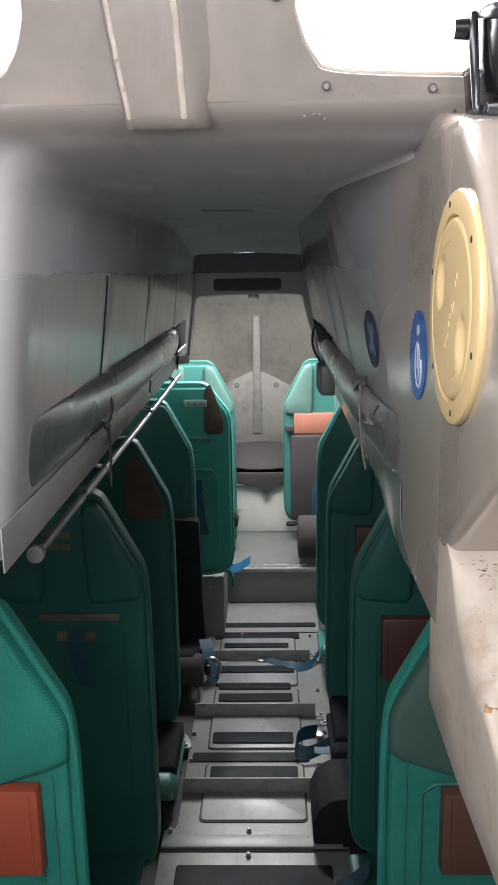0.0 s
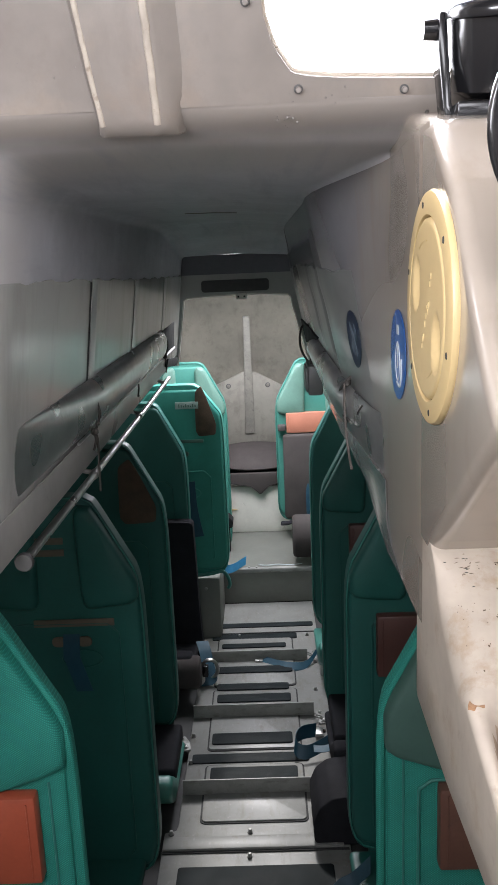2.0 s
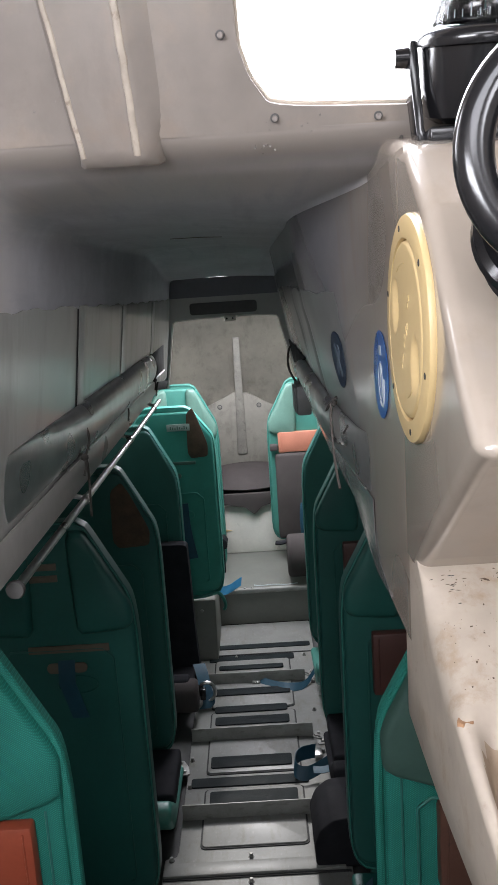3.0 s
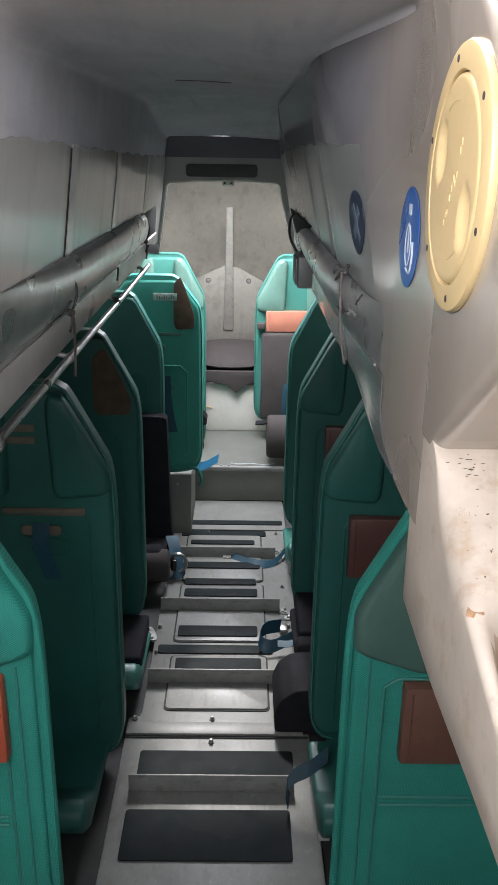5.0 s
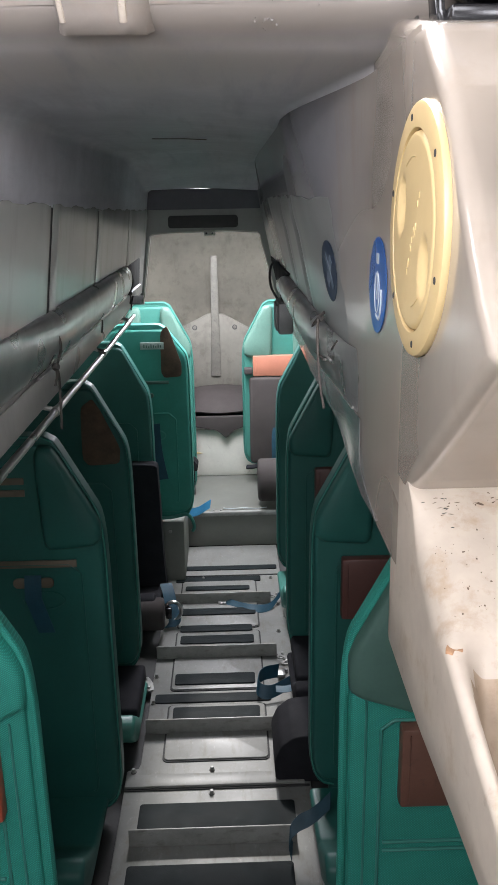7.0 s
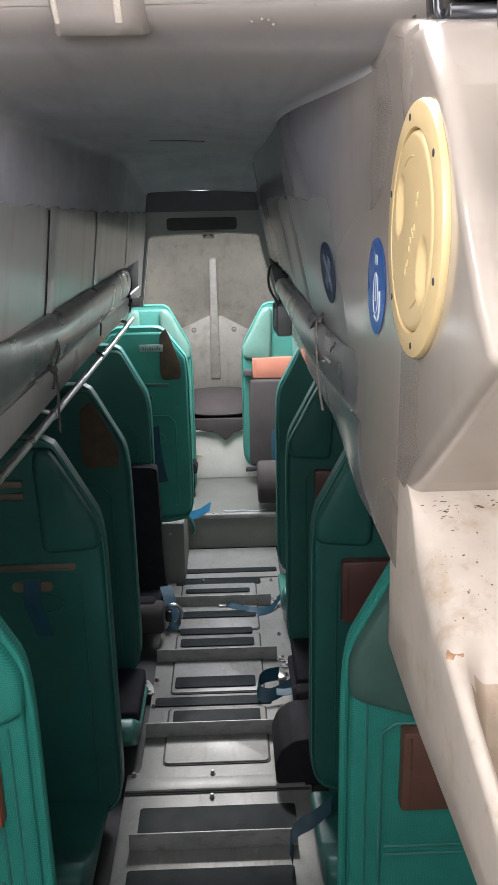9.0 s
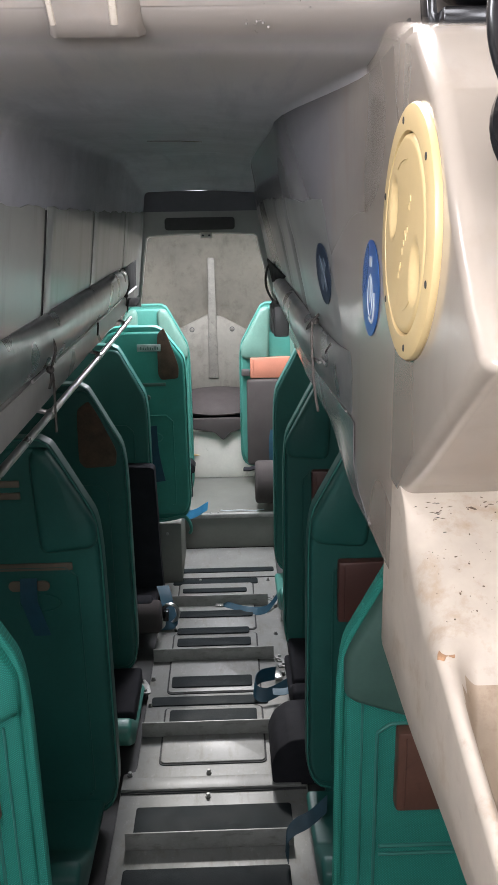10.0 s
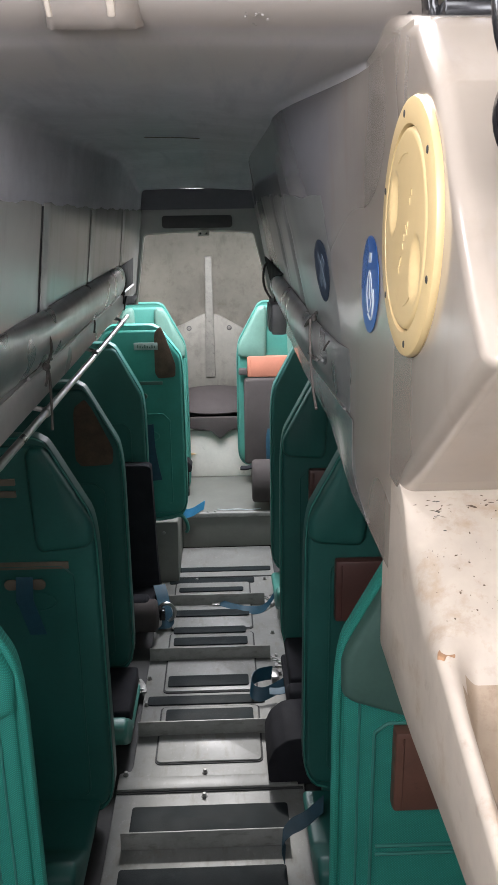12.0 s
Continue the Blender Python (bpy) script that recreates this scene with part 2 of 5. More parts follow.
# Light balance put into colour: floor darkened, bench lightened against the overhead hatch lamp.
PLATFORM = material("darkened_bow_floor", (0.125, 0.128, 0.112), rough=0.55, spread=0.14, scale=8, grain=70, bump=0.06, stain=(0.13, 0.12, 0.095), stain_at=0.6, stain_soft=0.2)
BENCH = material("pale_bench_paint", (0.62, 0.60, 0.54), rough=0.55, spread=0.12, scale=8, grain=70, bump=0.05, stain=(0.22, 0.2, 0.16), stain_at=0.62, stain_soft=0.2)
LABEL = material("worn_label", (0.24, 0.31, 0.285), rough=0.6, spread=0.3, scale=40, grain=200, bump=0, stain=(0.12, 0.25, 0.21), stain_at=0.58)
LIP = material("cream_paint_and_lit_lip", (0.74, 0.71, 0.64), rough=0.5, spread=0.12, scale=20, grain=90, bump=0.05)
GREYCORD = material("grey_cord", (0.10, 0.085, 0.075), rough=0.8, spread=0.25, scale=50, bump=0.1)
# Darker copy of grey_liner; the starboard wall's shade is in its colour.
LINER_SHADED = material("shaded_grey_liner", (0.15, 0.153, 0.147), rough=0.30, spread=0.1, scale=3, grain=25, bump=0.03, stain=(0.13, 0.122, 0.112), stain_at=0.60, coat=0.15, rough_spread=0.05)


def streaks(m, color, scale, at, strength):
    """Adds run-down marks or brush marks: a stain drawn out along one axis."""
    nt = m.node_tree
    n, link = nt.nodes, nt.links.new
    b = n["Principled BSDF"]
    base = b.inputs["Base Color"].links[0].from_socket
    co = n.new("ShaderNodeTexCoord")
    turn = n.new("ShaderNodeMapping")
    turn.inputs["Scale"].default_value = scale
    link(co.outputs["Object"], turn.inputs["Vector"])
    noise = n.new("ShaderNodeTexNoise")
    noise.inputs["Scale"].default_value, noise.inputs["Detail"].default_value, noise.inputs["Roughness"].default_value = 1.0, 6, 0.65
    link(turn.outputs[0], noise.inputs["Vector"])
    cut = n.new("ShaderNodeMapRange")
    cut.inputs[1].default_value, cut.inputs[2].default_value = at, at + 0.22
    cut.inputs[4].default_value = strength
    link(noise.outputs[0], cut.inputs[0])
    mix = n.new("ShaderNodeMix")
    mix.data_type = "RGBA"
    link(cut.outputs[0], mix.inputs["Factor"])
    link(base, mix.inputs["A"])
    mix.inputs["B"].default_value = (*color, 1)
    link(mix.outputs["Result"], b.inputs["Base Color"])


streaks(SIDEWALL, (0.20, 0.14, 0.09), (26, 26, 3), 0.53, 0.4)
streaks(TOWER, (0.29, 0.235, 0.185), (7, 7, 7), 0.50, 0.6)
streaks(TOWER, (0.155, 0.13, 0.112), (22, 22, 5), 0.56, 0.6)
streaks(LINER, (0.30, 0.29, 0.265), (7, 9, 2.0), 0.50, 0.5)
streaks(LINER_SHADED, (0.13, 0.13, 0.12), (7, 9, 2.0), 0.50, 0.5)
streaks(CEILING, (0.47, 0.475, 0.52), (26, 3, 26), 0.50, 0.7)
# Rolled edge starts in the tower's darker beige and lightens onto the ceiling.
faded(CEILING, (0.205, 0.180, 0.159), ((-1.176, -1.115), (-1.176, -1.115)))
streaks(GELCOAT, (0.26, 0.205, 0.15), (13, 13, 4), 0.55, 0.5)
streaks(DIRTY, (0.20, 0.135, 0.08), (45, 45, 60), 0.60, 0.8)
streaks(GREEN, (0.016, 0.082, 0.068), (12, 12, 5), 0.50, 0.5)
streaks(FLOOR, (0.13, 0.115, 0.09), (30, 9, 30), 0.54, 0.8)
streaks(FLOOR, (0.33, 0.33, 0.31), (70, 40, 70), 0.58, 0.7)
streaks(METAL, (0.10, 0.09, 0.075), (18, 40, 60), 0.54, 0.7)
streaks(PLATFORM, (0.13, 0.115, 0.09), (9, 14, 14), 0.55, 0.6)
streaks(BOW, (0.11, 0.095, 0.075), (11, 11, 5), 0.54, 0.6)
streaks(PALE, (0.05, 0.14, 0.115), (10, 10, 4), 0.52, 0.6)
streaks(BOWGREEN, (0.03, 0.19, 0.155), (10, 10, 4), 0.52, 0.6)
for dull in (GRIP, BLACK_CLOTH, GREY_CLOTH, RUBBER):
    dull.node_tree.nodes["Principled BSDF"].inputs["Specular IOR Level"].default_value = 0.15

# ---- building helpers ----


def box(x0, x1, y0, y1, z0, z1, bevel=0.0, seg=2):
    bm = bmesh.new()
    bmesh.ops.create_cube(bm, size=1)
    for v in bm.verts:
        v.co = ((x0 + x1) / 2 + v.co.x * (x1 - x0), (y0 + y1) / 2 + v.co.y * (y1 - y0), (z0 + z1) / 2 + v.co.z * (z1 - z0))
    if bevel:
        bmesh.ops.bevel(bm, geom=bm.edges[:], offset=bevel, segments=seg, profile=0.5, affect="EDGES")
    return bm


def axis_point(axis, p, a):
    return {"x": (a, p[0], p[1]), "y": (p[0], a, p[1]), "z": (p[0], p[1], a)}[axis]


def prism(outline, axis, a, b, bevel=0.0, seg=2, keep_y=99.0):
    """A plane outline drawn out along an axis from a to b; edges beyond keep_y stay sharp."""
    bm = bmesh.new()
    lo = [bm.verts.new(axis_point(axis, p, a)) for p in outline]
    hi = [bm.verts.new(axis_point(axis, p, b)) for p in outline]
    bm.faces.new(lo)
    bm.faces.new(hi)
    k = len(outline)
    for i in range(k):
        bm.faces.new((lo[i], lo[(i + 1) % k], hi[(i + 1) % k], hi[i]))
    bmesh.ops.recalc_face_normals(bm, faces=bm.faces[:])
    if bevel:
        edges = [e for e in bm.edges if e.calc_face_angle(0) > 0.35 and min(v.co.y for v in e.verts) < keep_y]
        bmesh.ops.bevel(bm, geom=edges, offset=bevel, segments=seg, profile=0.5, affect="EDGES", clamp_overlap=True)
    return bm


def tube(points, r, n=10, closed=False, flat=1.0):
    """A round (or flattened) bar along a line of points."""
    bm = bmesh.new()
    pts = [Vector(p) for p in points]
    rings = []
    k = len(pts)
    side = None
    for i, p in enumerate(pts):
        if closed:
            d = pts[(i + 1) % k] - pts[i - 1]
        else:
            d = pts[min(i + 1, k - 1)] - pts[max(i - 1, 0)]
        d.normalize()
        if side is None:
            side = d.cross(Vector((0, 0, 1)))
            if side.length < 0.05:
                side = d.cross(Vector((0, 1, 0)))
        side = (side - d * side.dot(d)).normalized()
        up = d.cross(side)
        rings.append([bm.verts.new(p + side * (r * math.cos(2 * math.pi * j / n)) + up * (r * flat * math.sin(2 * math.pi * j / n))) for j in range(n)])
    for i in range(k if closed else k - 1):
        one, two = rings[i], rings[(i + 1) % k]
        for j in range(n):
            bm.faces.new((one[j], one[(j + 1) % n], two[(j + 1) % n], two[j]))
    if not closed:
        bm.faces.new(rings[0])
        bm.faces.new(rings[-1])
    bmesh.ops.recalc_face_normals(bm, faces=bm.faces[:])
    return bm


def ribbon(points, width_dir, width, thick=0.0022):
    """A strap: a flat band along points, its width along width_dir (one vector, or one for each point)."""
    bm = bmesh.new()
    pts = [Vector(p) for p in points]
    k = len(pts)
    rows = []
    for i, p in enumerate(pts):
        w = Vector(width_dir[i] if isinstance(width_dir, list) else width_dir).normalized()
        d = (pts[min(i + 1, k - 1)] - pts[max(i - 1, 0)]).normalized()
        nrm = d.cross(w).normalized()
        rows.append([bm.verts.new(p + w * (sx * width / 2) + nrm * (sn * thick / 2)) for sx, sn in ((-1, -1), (1, -1), (1, 1), (-1, 1))])
    for a, b in zip(rows, rows[1:]):
        for j in range(4):
            bm.faces.new((a[j], a[(j + 1) % 4], b[(j + 1) % 4], b[j]))
    bm.faces.new(rows[0])
    bm.faces.new(rows[-1])
    bmesh.ops.recalc_face_normals(bm, faces=bm.faces[:])
    return bm


def smooth_line(points, steps=6):
    """A rounded line through points."""
    pts = [Vector(p) for p in points]
    out = []
    for i in range(len(pts) - 1):
        p0, p1, p2, p3 = pts[max(i - 1, 0)], pts[i], pts[i + 1], pts[min(i + 2, len(pts) - 1)]
        for s in range(steps):
            t = s / steps
            out.append(0.5 * (2 * p1 + (p2 - p0) * t + (2 * p0 - 5 * p1 + 4 * p2 - p3) * t * t + (3 * p1 - p0 - 3 * p2 + p3) * t ** 3))
    out.append(pts[-1])
    return out


def lathe(profile, centre, axis, n=40):
    """A turned body: profile of (radius, height along axis)."""
    bm = bmesh.new()
    rings = []
    axis = Vector(axis).normalized()
    u = axis.orthogonal().normalized()
    w = axis.cross(u)
    c = Vector(centre)
    for r, h in profile:
        if r < 1e-6:
            rings.append([bm.verts.new(c + axis * h)])
        else:
            rings.append([bm.verts.new(c + axis * h + u * (r * math.cos(2 * math.pi * j / n)) + w * (r * math.sin(2 * math.pi * j / n))) for j in range(n)])
    for a, b in zip(rings, rings[1:]):
        for j in range(n):
            k = (j + 1) % n
            if len(a) == 1 and len(b) == 1:
                continue
            if len(a) == 1:
                bm.faces.new((a[0], b[j], b[k]))
            elif len(b) == 1:
                bm.faces.new((a[j], a[k], b[0]))
            else:
                bm.faces.new((a[j], a[k], b[k], b[j]))
    bmesh.ops.recalc_face_normals(bm, faces=bm.faces[:])
    return bm


def rounded(x0, x1, y0, y1, r, n=6):
    """A rectangle with round corners, as an outline."""
    out = []
    for cx, cy, a in ((x1 - r, y1 - r, 0), (x0 + r, y1 - r, 90), (x0 + r, y0 + r, 180), (x1 - r, y0 + r, 270)):
        for i in range(n + 1):
            t = radians(a + 90 * i / n)
            out.append((cx + r * math.cos(t), cy + r * math.sin(t)))
    return out


def plate(outer, holes, place, depth):
    """A sheet with holes: outlines in its plane, set in space by place(u, v, w), and depth thick."""
    bm = bmesh.new()
    loops = []
    for line in (outer, *holes):
        vs = [bm.verts.new(place(u, v, 0)) for u, v in line]
        loops.append([bm.edges.new((vs[i], vs[(i + 1) % len(vs)])) for i in range(len(vs))])
    bmesh.ops.triangle_fill(bm, use_beauty=True, edges=[e for lp in loops for e in lp])
    shift = Vector(place(0, 0, depth)) - Vector(place(0, 0, 0))
    made = bmesh.ops.extrude_face_region(bm, geom=bm.faces[:])
    bmesh.ops.translate(bm, vec=shift, verts=[g for g in made["geom"] if isinstance(g, bmesh.types.BMVert)])
    bmesh.ops.recalc_face_normals(bm, faces=bm.faces[:])
    return bm


def pillow(outline, y_back, y_front, r, bulge=0.004, steps=5):
    """A soft padded shape: an upright outline with a round edge and a slightly swollen face."""
    bm = bmesh.new()
    xs, zs = [p[0] for p in outline], [p[1] for p in outline]
    cx, cz = (min(xs) + max(xs)) / 2, (min(zs) + max(zs)) / 2
    hx, hz = (max(xs) - min(xs)) / 2, (max(zs) - min(zs)) / 2
    way = 1 if y_back > y_front else -1
    layers = [(0.0, y_back)]
    for k in range(steps + 1):
        a = radians(90 * k / steps)
        layers.append((r * (1 - math.cos(a)), y_front + way * r * (1 - math.sin(a))))
    for f in (0.3, 0.65):
        layers.append((r + (min(hx, hz) - r) * f, y_front - way * bulge * math.sin(f * math.pi / 2)))
    rings = []
    for inset, y in layers:
        sx, sz = 1 - inset / hx, 1 - inset / hz
        rings.append([bm.verts.new((cx + (x - cx) * sx, y, cz + (z - cz) * sz)) for x, z in outline])
    k = len(outline)
    for a, b in zip(rings, rings[1:]):
        for j in range(k):
            bm.faces.new((a[j], a[(j + 1) % k], b[(j + 1) % k], b[j]))
    bm.faces.new(rings[0])
    bm.faces.new(rings[-1])
    bmesh.ops.recalc_face_normals(bm, faces=bm.faces[:])
    return bm


def join(*many):
    out = bmesh.new()
    for bm in many:
        tmp = bpy.data.meshes.new("tmp")
        bm.to_mesh(tmp)
        out.from_mesh(tmp)
        bpy.data.meshes.remove(tmp)
        bm.free()
    return out


def origin(ob):
    o = Vector((0, 0, 0))
    while ob:
        o += ob.location
        ob = ob.parent
    return o


def part(name, bm, mat, parent=None, label="", sharp=38):
    """Links a bmesh, given in world metres, as one mesh object under its thing."""
    for e in bm.edges:
        e.smooth = e.calc_face_angle(0) < radians(sharp)
    for f in bm.faces:
        f.smooth = True
    if parent is None:
        lo = Vector([min(v.co[i] for v in bm.verts) for i in range(3)])
        hi = Vector([max(v.co[i] for v in bm.verts) for i in range(3)])
        at = Vector(((lo.x + hi.x) / 2, (lo.y + hi.y) / 2, lo.z))
    else:
        at = origin(parent)
    bmesh.ops.translate(bm, vec=-at, verts=bm.verts[:])
    me = bpy.data.meshes.new(name)
    bm.to_mesh(me)
    bm.free()
    me.materials.append(mat)
    ob = new(name, me)
    if parent is None:
        ob.location = at
    else:
        ob.parent = parent
    if label:
        ob["label"] = label
    return ob


def thing(name, at, label, category, group="", kind=""):
    ob = new(name)
    ob.location = at
    ob.empty_display_size = 0.05
    return tagged(ob, label, category, group, kind)


def structure(name, bm, mat, label, category, sharp=38):
    return tagged(part(name, bm, mat, None, "", sharp), label, category, "", "structure")

def soften(outline, r=0.22, n=5):
    """Rounds the corners of an outline."""
    out = []
    k = len(outline)
    for i in range(k):
        a, p, b = Vector(outline[i - 1]), Vector(outline[i]), Vector(outline[(i + 1) % k])
        s, e = p.lerp(a, r), p.lerp(b, r)
        for j in range(n + 1):
            t = j / n
            out.append(tuple(s * (1 - t) ** 2 + p * 2 * t * (1 - t) + e * t * t))
    return out


# ---- setting: floor, hull, side decks, trunk, tower ----
floor = structure("floor", prism([(-0.28, -0.8), (0.305, -0.8), (0.305, 4.33), (-0.24, 4.33), (-0.24, 2.60), (-0.245, 2.575), (-0.28, 2.565)], "z", -0.04, 0.0, 0.004), FLOOR, "light grey moulded aisle floor with worn paint", "floor")
structure("floor_outer", join(box(-1.0, -0.20, -0.8, 4.33, -0.07, -0.03), box(0.28, 1.0, -0.8, 4.33, -0.07, -0.03)), UNDERSEAT, "dark hull bottom under the seats", "floor")
structure("hull_wall_port", box(-1.04, -1.0, -0.8, 5.6, -0.06, 1.8), HULL, "grey inside of the hull", "wall")
structure("hull_wall_starboard", box(1.0, 1.04, -0.8, 5.6, -0.06, 1.8), HULL, "grey inside of the hull", "wall")
# Unseen panel added to keep the aft lamp off the aisle floor.
structure("helm_bulkhead", box(-1.0, 1.0, 0.04, 0.09, -0.05, 1.40), HULL, "grey unseen panel added to block light from aft", "wall")
structure("hull_wall_aft", box(-1.04, 1.04, -0.86, -0.8, -0.06, 1.43), HULL, "grey aft wall of the hull", "wall")

# side decks close the space over the seats
structure("side_deck_port", box(-1.0, -0.266, 1.18, 3.52, 1.435, 1.47), HULL, "grey underside of the side deck", "ceiling")
structure("side_deck_starboard", box(0.266, 1.0, 1.06, 3.52, 1.435, 1.47), HULL, "grey underside of the side deck", "ceiling")

# trunk: the narrow raised part over the aisle; its walls lean inwards as they rise
def ease(a, b, v):
    f = min(1.0, max(0.0, (v - a) / (b - a)))
    return f * f * (3 - 2 * f)


def between(table, v):
    """Straight lines between the (key, value) pairs of a table."""
    for (a, p), (b, q) in zip(table, table[1:]):
        if v <= b:
            return p + (q - p) * max(0.0, (v - a) / (b - a))
    return table[-1][1]


def wall_x(s, y, z):
    """The inner face of a trunk wall."""
    if s < 0:
        return -0.237 + 0.13 * (z - 1.50) - 0.12 * (1 - ease(1.02, 1.24, y))
    return 0.2352 - 0.21 * ease(1.20, 1.55, y) * (z - 1.50) + 0.022 * ease(2.4, 3.4, y)


def wall_sheet(s, y0, y1, z0, z1, out, ny, nz, thick, swell=None, crowd=1.0):
    """A sheet that follows a trunk wall: y0, y1 by height, z1 by length, out metres behind its face."""
    bm = bmesh.new()
    grid = []
    for i in range(ny + 1):
        row = []
        for j in range(nz + 1):
            zz = z0 + (1.75 - z0) * j / nz
            a, b = y0(zz), y1(zz)
            y = a + (b - a) * (i / ny) ** crowd
            z = z0 + (z1(y) - z0) * j / nz
            d = out - (swell(i / ny, j / nz) if swell else 0.0)
            row.append(bm.verts.new((wall_x(s, y, z) + s * d, y, z)))
        grid.append(row)
    for a, b in zip(grid, grid[1:]):
        for j in range(nz):
            bm.faces.new((a[j], a[j + 1], b[j + 1], b[j]))
    made = bmesh.ops.extrude_face_region(bm, geom=bm.faces[:])
    bmesh.ops.translate(bm, vec=(s * thick, 0, 0), verts=[g for g in made["geom"] if isinstance(g, bmesh.types.BMVert)])
    bmesh.ops.recalc_face_normals(bm, faces=bm.faces[:])
    return bm


structure("trunk_wall_port", wall_sheet(-1, lambda z: 1.10, lambda z: 3.52, 1.425, lambda y: 1.80, 0.012, 24, 6, 0.03), TOWER, "beige-grey moulded side wall of the raised trunk", "wall")
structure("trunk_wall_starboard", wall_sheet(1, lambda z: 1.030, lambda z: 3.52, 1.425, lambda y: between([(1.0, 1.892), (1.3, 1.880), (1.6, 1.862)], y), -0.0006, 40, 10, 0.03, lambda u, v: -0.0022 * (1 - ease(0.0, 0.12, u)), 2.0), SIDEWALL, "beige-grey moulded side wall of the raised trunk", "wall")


def trunk_ceiling():
    """The underside of the trunk roof: rolled over from the tower front, crisp corners further in, sinking to the header at the far end."""
    bm = bmesh.new()
    lines = []
    for k in range(9):
        t = k / 9
        lines.append((1.1240 * (1 - t) ** 2 + 2 * 1.136 * t * (1 - t) + 1.215 * t * t, 1.9270 * (1 - t) ** 2 + 2 * 1.8962 * t * (1 - t) + 1.8935 * t * t))
    heights = [(1.215, 1.8935), (1.30, 1.889), (1.55, 1.877), (2.0, 1.876), (2.5, 1.879), (2.70, 1.878), (2.82, 1.868), (3.0, 1.845), (3.3, 1.80), (3.40, 1.797), (3.484, 1.797)]
    for y in (1.215, 1.25, 1.30, 1.36, 1.43, 1.5, 1.6, 1.7, 1.85, 2.0, 2.25, 2.5, 2.66, 2.72, 2.78, 2.84, 2.92, 3.0, 3.15, 3.27, 3.31, 3.40, 3.484):
        lines.append((y, between(heights, y)))
    rows = []
    for y, z in lines:
        line = []
        for s in (-1, 1):
            half = []
            r = 0.055 - 0.041 * ease(1.25, 1.7, y) if s < 0 else 0.004 + 0.014 * ease(1.2, 1.3, y) - 0.006 * ease(1.3, 1.7, y)
            zs = z if s < 0 else z - 0.006 * ease(1.2, 1.5, y)
            low, back = 1.70, 0.004 if s < 0 else 0.0065 + 0.08 * (1 - ease(1.15, 1.24, y))
            for j in range(4):
                h = low + (zs - r - low) * j / 4
                half.append((wall_x(s, y, h) + s * back, h))
            for j in range(9):
                a = radians(90 * j / 8)
                h = zs - r + r * math.sin(a)
                half.append((wall_x(s, y, h) + s * back - s * r * (1 - math.cos(a)), h))
            line += half if s < 0 else half[::-1]
        mid = len(line) // 2
        line[mid:mid] = [(-0.07, z + 0.003), (0.0, z + 0.004), (0.06, z + 0.002)]
        rows.append([bm.verts.new((x, y, h)) for x, h in line])
    for a, b in zip(rows, rows[1:]):
        for j in range(len(a) - 1):
            bm.faces.new((a[j], a[j + 1], b[j + 1], b[j]))
    made = bmesh.ops.extrude_face_region(bm, geom=bm.faces[:])
    bmesh.ops.translate(bm, vec=(0, 0.004, 0.02), verts=[g for g in made["geom"] if isinstance(g, bmesh.types.BMVert)])
    bmesh.ops.recalc_face_normals(bm, faces=bm.faces[:])
    return bm


structure("ceiling", trunk_ceiling(), CEILING, "dark blue-grey painted trunk ceiling with brush marks", "ceiling", 50)
# Dark colour stands in for the shade in the gap above the frame.
structure("header_upper", box(-0.24, 0.24, 3.478, 3.50, 1.727, 1.80), BAND, "dark band for the shade above the trunk end frame", "wall")

structure("ceiling_scratch", tube([(-0.062, 2.06, 1.8795), (-0.03, 2.075, 1.880), (0.0, 2.085, 1.8802), (0.045, 2.10, 1.8790)], 0.0018, 6), TOWERSPOT, "thin dark scratch in the ceiling paint", "trim")


# glossy liner panels with dark joints and raised lips between them
def liner(name, s, near, cuts, tops, mat):
    body = thing(name, (wall_x(s, cuts[0], 1.45), cuts[0], 1.43), "glossy grey wall lining in narrow upright panels", "wall lining", "", "structure")
    rng = random.Random(4 + s)
    gap = 0.011 if s < 0 else 0.022
    for i, (a, b) in enumerate(zip(cuts, cuts[1:])):
        wob = rng.uniform(0, 6)

        def top(y, a=a, b=b, wob=wob):
            return between(tops, y) + 0.0022 * math.sin(31 * y + wob) + 0.0012 * math.sin(83 * y + wob)

        def swell(u, v, a=a, b=b, i=i):
            side = min(u + (s > 0 and i == 0), 1 - u) * (b - a)
            lip = 0.0050 * ease(0.89, 0.95, v) * (1 - 0.8 * ease(0.955, 1.0, v)) * abs(math.sin(1.5 * math.pi * u + 0.3)) * (ease(0.15, 0.5, u) if i == 0 else 1.0) if s > 0 else 0.0
            return 0.0022 * ease(0.0, 0.02, side) + 0.0020 * ease(-0.05, -0.02, -side) * ease(0.0, 0.012, side) + lip - (0.0030 * (1 - ease(0.0, 0.30, u)) if s > 0 and i == 0 else 0.0)

        start = (lambda z: near(z)) if i == 0 else (lambda z, a=a: a + gap)
        part("panel", wall_sheet(s, start, lambda z, b=b: b - gap, 1.432, top, 0.0, 22, 12, 0.002, swell), mat, body)
        if i:
            part("joint", wall_sheet(s, lambda z, a=a: a - gap + 0.0002, lambda z, a=a: a + gap - 0.0002, 1.435, lambda y: between(tops, y) - 0.004, 0.0012, 1, 6, 0.0012), JOINT, body)
    return body


